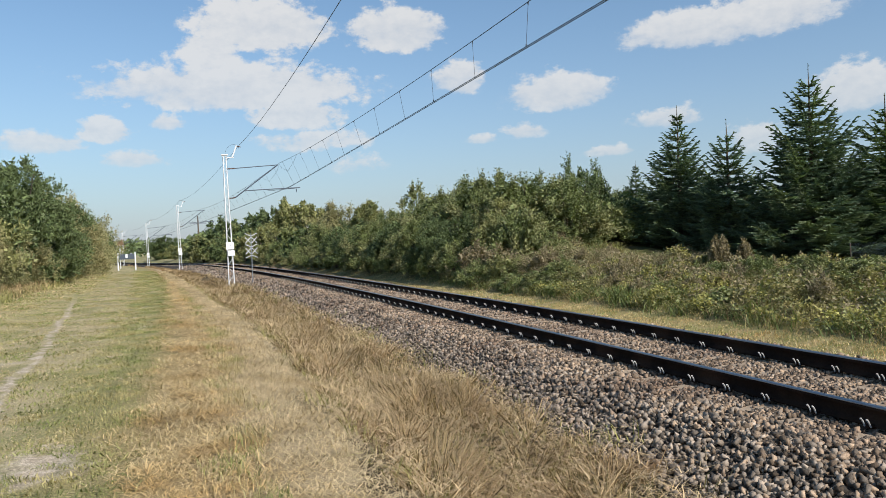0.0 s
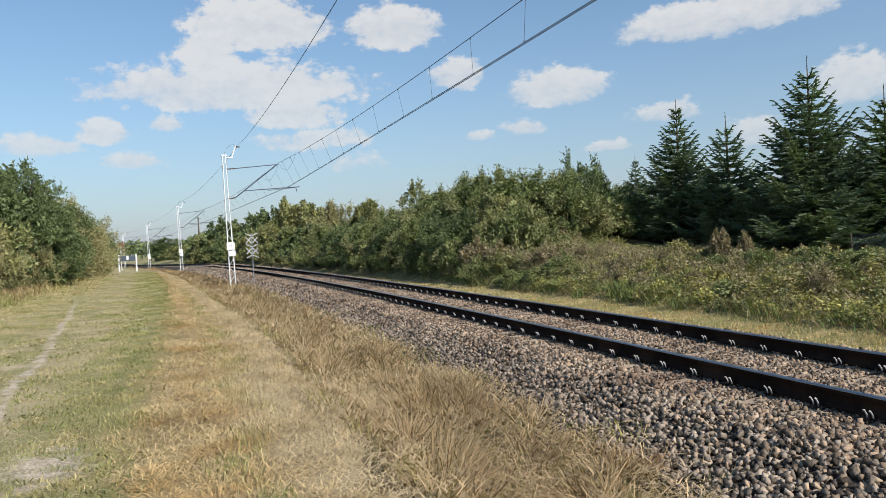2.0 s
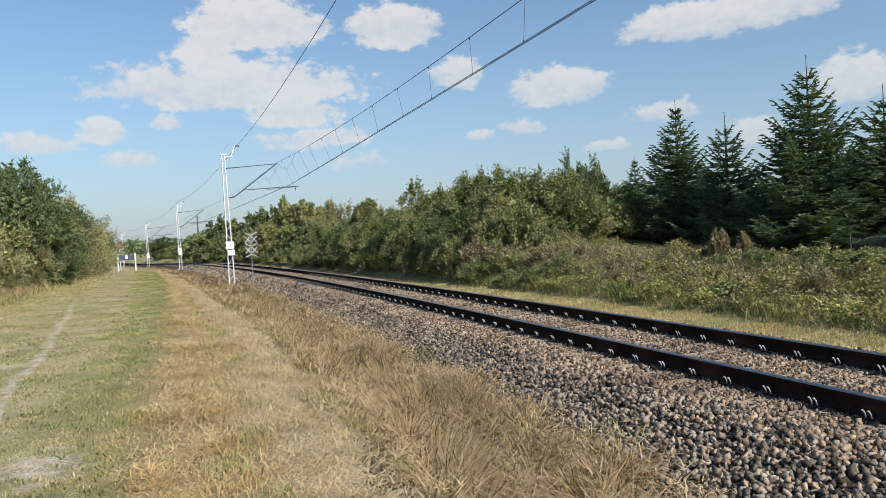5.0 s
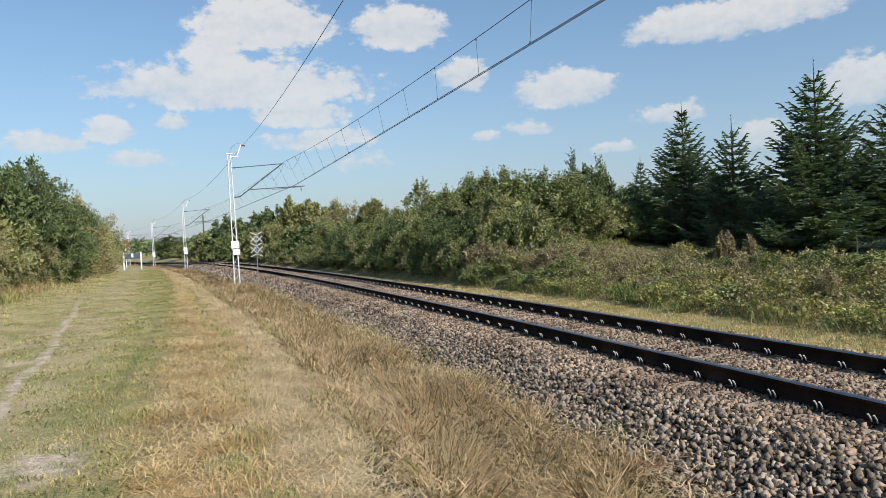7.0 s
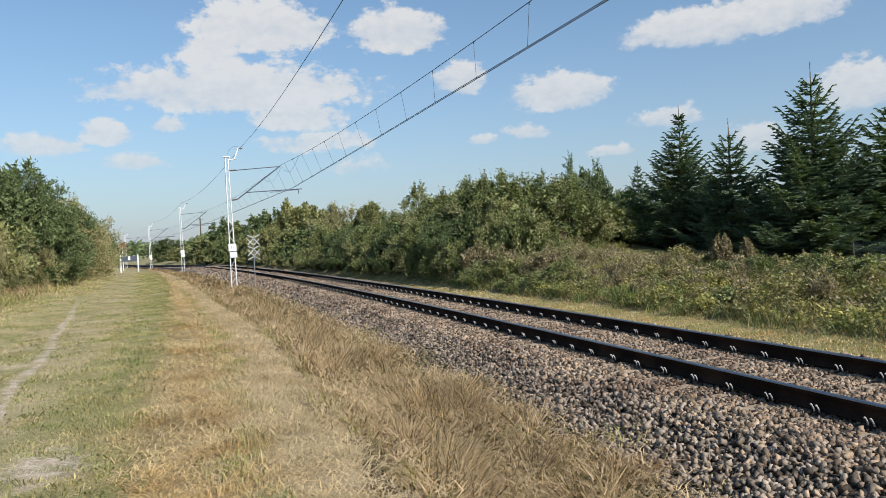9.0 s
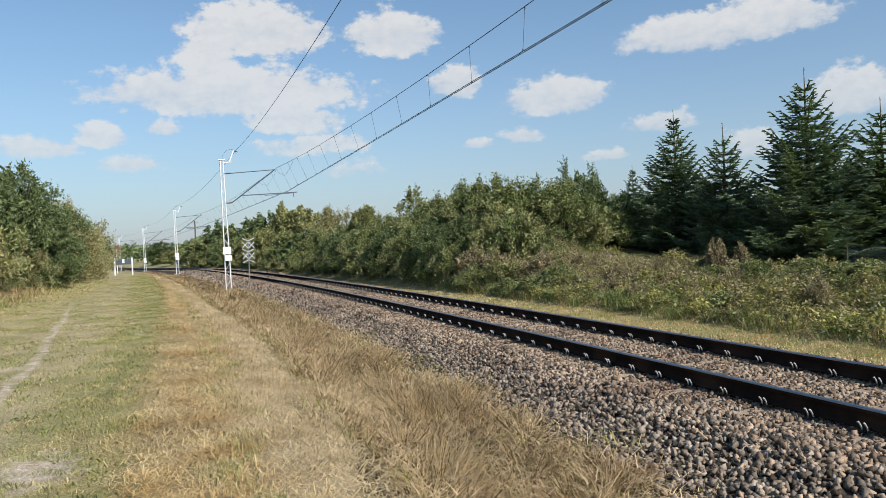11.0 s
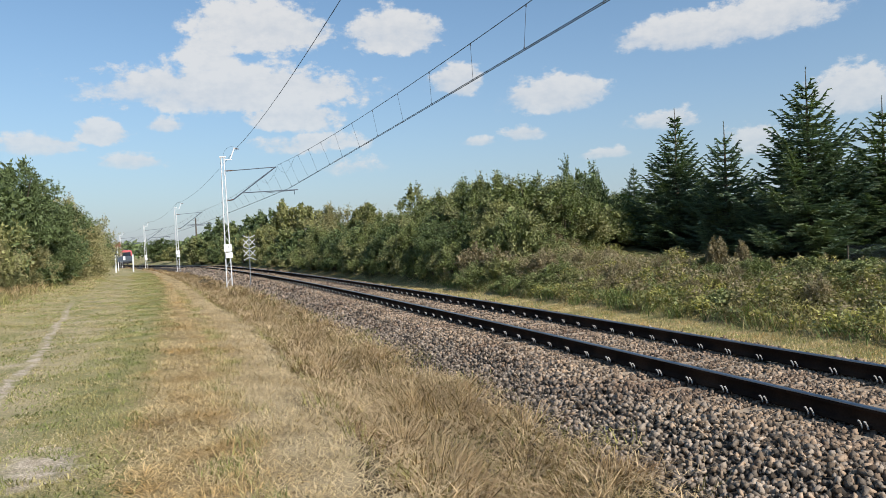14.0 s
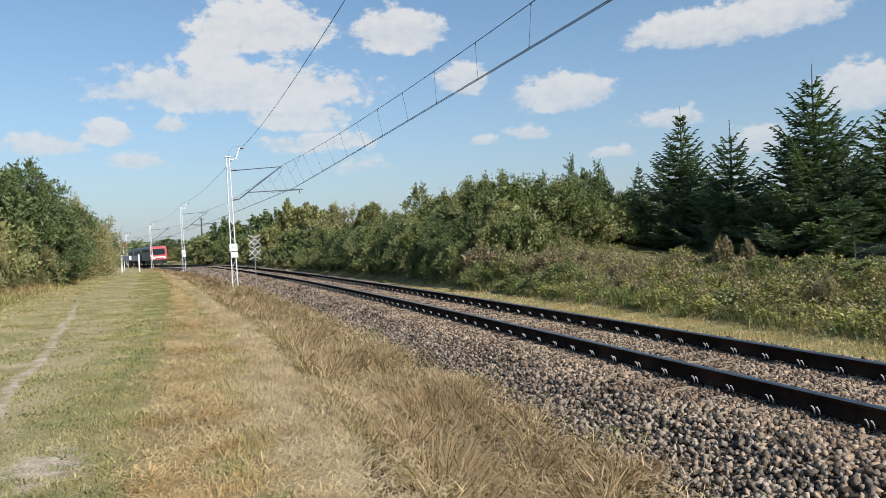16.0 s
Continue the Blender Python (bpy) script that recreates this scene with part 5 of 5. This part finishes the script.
# ---- signs and small things ----
def crossing_sign():
    x, y = 2.82, 42.6
    th = empty("crossing_sign", Matrix.LocRotScale((x, y, float(ground_z(x, y)) - 0.05), Euler((0, 0, 0.06)), (0.88, 0.88, 0.94)), "railway signal board of white diagonal crosses on a thin post", "sign")
    part("post", spring((0, 0, -0.3), (0, 0, 3.0), 0.028), M_GALV, th, "thin grey steel post")
    for z in (2.62, 2.0):
        for sx in (-0.19, 0.19):
            for sg in (-1, 1):
                bm = bmesh.new()
                box(bm, (-0.24, -0.012, -0.024), (0.24, 0.0, 0.024), 0.004, Matrix.Translation((sx, -0.035 - 0.008 * (sg > 0), z)) @ pose(0, 0, 0, 0, 46 * sg, 0))
                part("crossed_board", bm, M_DULLWHITE, th, "white painted board")
    for z, sg in ((2.94, 1), (2.31, 1), (1.68, -1)):
        for sx in (-1, 1):
            bm = bmesh.new()
            box(bm, (-0.19, -0.012, -0.022), (0.19, 0.0, 0.022), 0.004, Matrix.Translation((sx * 0.19, -0.032, z)) @ pose(0, 0, 0, 0, 24 * sx * -sg, 0))
            part("slanted_board", bm, M_DULLWHITE, th, "white painted board")


def notice_board():
    th = empty("notice_board", Matrix.Translation((-6.5, 79.7, 0.06)), "grey board between two white posts across the path", "board")
    for x in (-0.78, 0.78):
        bm = bmesh.new()
        box(bm, (x - 0.06, -0.06, -0.25), (x + 0.06, 0.06, 1.62), 0.015)
        part("post", bm, M_WHITE, th, "white painted post")
    bm = bmesh.new()
    box(bm, (-0.72, -0.03, 0.98), (0.72, 0.03, 1.5), 0.01)
    b = part("panel", bm, M_TUBE, th, "weathered grey panel")
    bm = bmesh.new()
    box(bm, (-0.1, -0.045, 1.12), (0.1, -0.034, 1.5), 0.004)
    part("notice", bm, M_WHITE, b, "small white plate")


def warning_sign():
    x, y = -7.95, 89.7
    th = empty("road_sign", Matrix.Translation((x, y, float(ground_z(x, y)))), "faded red warning sign on a white post by the path", "sign")
    part("post", spring((0, 0, -0.3), (0, 0, 2.7), 0.045), M_WHITE, th, "white post")
    bm = bmesh.new()
    for a, b in (((-0.3, -0.06, 2.55), (0.4, -0.03, 2.95)),):
        box(bm, a, b, 0.02)
    for v in bm.verts:
        if v.co.z > 2.75:
            v.co.x = 0.15 + (v.co.x - 0.15) * 0.55
            v.co.z += 0.25 * (v.co.x > 0)
    part("plate", bm, M_REDSIGN, th, "faded red plate")


def power_pole():
    th = empty("power_pole", Matrix.Translation((0.4, 140.0, 0.0)), "distant grey power pole with cross arms behind trees", "power pole")
    bm = bmesh.new()
    tube(bm, (0, 0, -0.5), (0, 0, 7.6), 0.17, 0.1, 8)
    part("shaft", bm, M_BARK, th)
    for z, w in ((6.25, 1.4), (7.2, 0.5)):
        bm = bmesh.new()
        box(bm, (-w, -0.06, z), (w, 0.06, z + 0.12), 0.01)
        part("cross_arm", bm, M_GALV, th)


def wire_fence():
    th = empty("wire_fence", Matrix(), "rusty wire mesh fence among weeds under the conifers", "fence")
    base = []
    for s in (2.0, 4.5, 7.0, 9.5, 12.0):
        x, y = along(s, 12.6)
        z = float(ground_z(x, y))
        base.append(np.array([x, y, z]))
        part("post", spring((x, y, z - 0.3), (x, y, z + 0.85), 0.018), M_BARK, th)
    for a, b in zip(base[:-1], base[1:]):
        pieces = []
        n = 24
        for k in range(-11, n):
            for sg in (0, 1):
                t0, t1 = k / n, (k + 12) / n
                lo, hi = max(t0, 0), min(t1, 1)
                h = [(lo - t0) * n / 12, (hi - t0) * n / 12]
                if sg:
                    h = [1 - v for v in h]
                p = [a + (b - a) * t + np.array([0, 0, 0.05 + 0.8 * v]) for t, v in zip((lo, hi), h)]
                pieces.append(sweep(np.array(p), 0.0022, 3))
        v, q = joined(pieces)
        mesh_object("mesh_panel", mesh_np("mesh_panel", v, quads=q), M_GALV, th)


def white_rail():
    th = empty("white_rail", Matrix.LocRotScale((20.3, 35.3, float(ground_z(20.3, 35.3))), Euler((0, 0, -0.5)), None), "short white rail behind the bank bushes", "rail")
    h = 1.62 - float(ground_z(20.3, 35.3))
    for x in (-0.35, 0.35):
        part("post", spring((x, 0, -0.2), (x, 0, h), 0.03), M_GALV, th)
    bm = bmesh.new()
    box(bm, (-0.55, -0.05, h - 0.06), (0.5, -0.01, h + 0.08), 0.01)
    part("bar", bm, M_WHITE, th, "white painted bar")


def withered_weeds():
    base = bush("withered_weeds", 0.8, 0.35, 300, 0.05, M_WITHERED, "clump of tall withered brown weeds on the bank crest", "weeds", 31, 0.85, 0.7, low=0.5, peak=0.7, stems=9, trunk_r=0.008, per=8, twig=0.2)
    rng = np.random.default_rng(3)
    spots = [(13.3 + 1.1 * k / 7 + rng.normal(0, 0.12), 17.8 - 1.3 * k / 7 + rng.normal(0, 0.2), rng.uniform(0.5, 1.05)) for k in range(8)]
    spots += [(12.2, 19.2, 0.5), (12.6, 18.8, 0.5), (15.2, 15.4, 0.6), (11.8, 19.6, 0.45), (14.9, 16.0, 0.7), (15.6, 14.6, 0.55), (11.2, 20.4, 0.5), (16.2, 13.4, 0.6)]
    for k, (x, y, h) in enumerate(spots):
        ob = base if k == 0 else copy_thing(base, Matrix())
        set_down(ob, x, y, (h * 0.62, h * 0.62, h), rng.uniform(0, 6.28))
        ob["group"] = "withered weeds on the crest"


M_REDSIGN = material("faded red paint", (0.22, 0.085, 0.065), 0.7, vary=0.15, bump=0.03)
M_WITHERED = material("withered seed heads", (0.26, 0.21, 0.125), 0.85, vary=0.2, scale=2, bump=0, island=0.4, thin=0.2, spec=0.2)
crossing_sign()
notice_board()
warning_sign()
power_pole()
wire_fence()
white_rail()
withered_weeds()


# ---- distance ----
def far_woods():
    rng = np.random.default_rng(41)
    n = 26000
    a = rng.uniform(-0.75, 1.2, n)
    d = rng.uniform(330, 420, n)
    x, y = d * np.sin(a), d * np.cos(a)
    h = (7.5 + 2.5 * np.sin(a * 31) + 1.6 * np.sin(a * 83 + 1)) * rng.uniform(0.0, 1.0, n) ** 0.7
    p = np.stack([x, y, 0.2 + h], 1)
    ob = mesh_object("far_woods", leaf_mesh("far_woods", p, rng.normal(0, 1, (n, 3)), rng.uniform(1.2, 2.6, n), rng.uniform(0.9, 1.8, n), rng), M_LEAFDARK)
    tagged(ob, "far wooded skyline beyond the fields", "woods", kind="stuff")


far_woods()


# ---- train ----
M_RED = material("red loco paint", (0.40, 0.022, 0.028), 0.35, vary=0.05, scale=1, bump=0.02)
M_DGREY = material("dark grey vehicle paint", (0.075, 0.085, 0.095), 0.45, vary=0.12, scale=0.8, bump=0.03)
M_LGREY = material("grey wagon paint", (0.075, 0.085, 0.09), 0.5, vary=0.2, scale=0.7, bump=0.05, second=(0.055, 0.05, 0.048))
M_BLACK = material("black running gear", (0.018, 0.018, 0.02), 0.7, vary=0.2, bump=0.1)
M_PANE = material("dark window glass", (0.012, 0.014, 0.018), 0.08, vary=0.02, bump=0)
M_LAMP = bpy.data.materials.new("headlight")
M_LAMP.use_nodes = True
M_LAMP.node_tree.nodes["Principled BSDF"].inputs["Emission Color"].default_value = (1, 0.96, 0.85, 1)
M_LAMP.node_tree.nodes["Principled BSDF"].inputs["Emission Strength"].default_value = 3.0


def shell(width, z0, z1, y0, y1, roof, rake=0.0):
    """Vehicle body: rounded roof, bevelled ends, the front raked."""
    bm = bmesh.new()
    box(bm, (-width / 2, y0, z0), (width / 2, y1, z1))
    for v in bm.verts:
        if v.co.z > z1 - 0.01 and v.co.y < y0 + 0.1:
            v.co.y += rake
    top = [e for e in bm.edges if all(v.co.z > z1 - 0.01 for v in e.verts) and abs(e.verts[0].co.x - e.verts[1].co.x) < 0.01]
    bmesh.ops.bevel(bm, geom=top, offset=roof, segments=4, affect="EDGES", profile=0.5)
    if rake:
        front = [e for e in bm.edges if all(v.co.y < y0 + rake + 0.01 for v in e.verts) and len({f.normal.y < -0.5 for f in e.link_faces}) == 2 and e.calc_length() > 0.2]
        bmesh.ops.bevel(bm, geom=front, offset=0.22, segments=3, affect="EDGES", profile=0.5)
    return bm


def bogies(th, ys, axle):
    for y in ys:
        bm = bmesh.new()
        for x in (-0.95, 0.95):
            box(bm, (x - 0.08, y - axle / 2 - 0.4, 0.42), (x + 0.08, y + axle / 2 + 0.4, 0.85), 0.05)
        box(bm, (-0.95, y - 0.2, 0.5), (0.95, y + 0.2, 0.8), 0.03)
        b = part("bogie", bm, M_BLACK, th, "black bogie frame")
        for dy in (-axle / 2, axle / 2):
            bm = bmesh.new()
            for x in (-0.76, 0.76):
                tube(bm, (x - 0.06, y + dy, 0.47), (x + 0.06, y + dy, 0.47), 0.47, seg=20)
            tube(bm, (-0.8, y + dy, 0.47), (0.8, y + dy, 0.47), 0.08)
            part("wheelset", bm, M_BLACK, b)


def buffers(th, ends):
    for y, d in ends:
        for x in (-0.87, 0.87):
            bm = bmesh.new()
            tube(bm, (x, y, 1.05), (x, y + d * 0.45, 1.05), 0.09)
            tube(bm, (x, y + d * 0.45, 1.05), (x, y + d * 0.5, 1.05), 0.22, seg=14)
            part("buffer", bm, M_BLACK, th)


def locomotive():
    th = empty("locomotive", Matrix(), "red-fronted electric locomotive with dark grey sides hauling wagons", "locomotive")
    body = part("body", shell(2.9, 1.0, 3.75, -7.6, 9.0, 0.5), M_DGREY, th, "dark grey body side")
    bm = shell(2.92, 0.95, 3.72, -9.3, -7.4, 0.5, 0.55)
    cab = part("cab", bm, M_RED, th, "bright red driver's cab")
    bm = bmesh.new()
    box(bm, (-1.08, -0.04, 0), (1.08, 0.04, 1.1), 0.02, pose(0, -9.14, 2.12, -11.2, 0, 0))
    part("windscreen", bm, M_PANE, cab, "dark windscreen")
    bm = bmesh.new()
    box(bm, (-1.05, -9.36, 1.50), (1.05, -9.24, 1.75), 0.02)
    part("stripe", bm, M_WHITE, cab, "white band below the windscreen")
    bm = bmesh.new()
    box(bm, (-1.35, -9.38, 0.42), (1.35, -9.2, 1.15), 0.03)
    part("buffer_beam", bm, M_BLACK, th)
    for x in (-0.95, 0.95):
        bm = bmesh.new()
        tube(bm, (x, -9.40, 1.42), (x, -9.30, 1.42), 0.11, seg=14)
        part("headlight", bm, M_LAMP, cab, "lit headlight")
    for x in (-1.47, 1.47):
        bm = bmesh.new()
        box(bm, (x - 0.02, -8.6, 2.2), (x + 0.02, -7.9, 3.0), 0.01)
        part("side_window", bm, M_PANE, cab)
        for k in range(5):
            bm = bmesh.new()
            box(bm, (x - 0.02, -6 + 2.6 * k, 2.7), (x + 0.02, -4.2 + 2.6 * k, 3.2), 0.01)
            part("grille", bm, M_BLACK, body)
    for y in (-5.5, 6.0):
        bm = bmesh.new()
        box(bm, (-0.8, y - 0.9, 3.72), (0.8, y + 0.9, 3.9), 0.04)
        for x in (-0.5, 0.5):
            tube(bm, (x, y - 0.6, 3.9), (x * 0.8, y + 0.9, 4.25), 0.03)
        box(bm, (-0.8, y + 0.85, 4.22), (0.8, y + 0.97, 4.28))
        part("pantograph", bm, M_BLACK, th)
    bm = bmesh.new()
    box(bm, (-1.2, -2.6, 0.45), (1.2, 2.6, 1.0), 0.05)
    part("underframe", bm, M_BLACK, th)
    bogies(th, (-5.2, 5.2), 2.8)
    buffers(th, ((-9.3, -1), (9.0, 1)))
    return th


def wagon():
    th = empty("wagon", Matrix(), "grey covered freight wagon with black running gear", "wagon", "freight wagons of the train")
    body = part("body", shell(2.85, 1.35, 3.85, -6.4, 6.4, 0.7), M_LGREY, th, "grey steel body")
    for k in range(9):
        for x in (-1.43, 1.43):
            bm = bmesh.new()
            y = -6.0 + 1.5 * k
            box(bm, (x - 0.05, y - 0.06, 1.35), (x + 0.05, y + 0.06, 3.1), 0.015)
            part("rib", bm, M_LGREY, body)
    bm = bmesh.new()
    box(bm, (-1.3, -6.9, 0.95), (1.3, 6.9, 1.35), 0.03)
    part("underframe", bm, M_BLACK, th, "black underframe")
    bm = bmesh.new()
    box(bm, (-1.0, -1.6, 0.5), (1.0, 1.6, 1.0), 0.2)
    part("hopper", bm, M_BLACK, th)
    bogies(th, (-4.6, 4.6), 1.8)
    buffers(th, ((-6.9, -1), (6.9, 1)))
    return th


loco = locomotive()
wagons = [wagon()]
for _ in range(6):
    wagons.append(copy_thing(wagons[0], Matrix()))
NOSE_END, SPEED = 149.0, 25.5


def on_line(s):
    x, y = track_xy(s, 0.83)
    return pose(float(x), float(y), 0.095 + float(fall(s)), 0, -2.04, math.degrees(float(heading(s))))


# ---- moving things ----
def motions():
    """The train runs in from far off, behind the trees, towards the camera."""
    for thing, back in [(loco, 9.5)] + [(w, 9.5 + 17.2 + 14.8 * k) for k, w in enumerate(wagons)]:
        walk(thing, [(t, on_line(NOSE_END + back + SPEED * (16 - t))) for t in (0, 2, 4, 6, 8, 10, 12, 13, 14, 15, 16)])


motions()
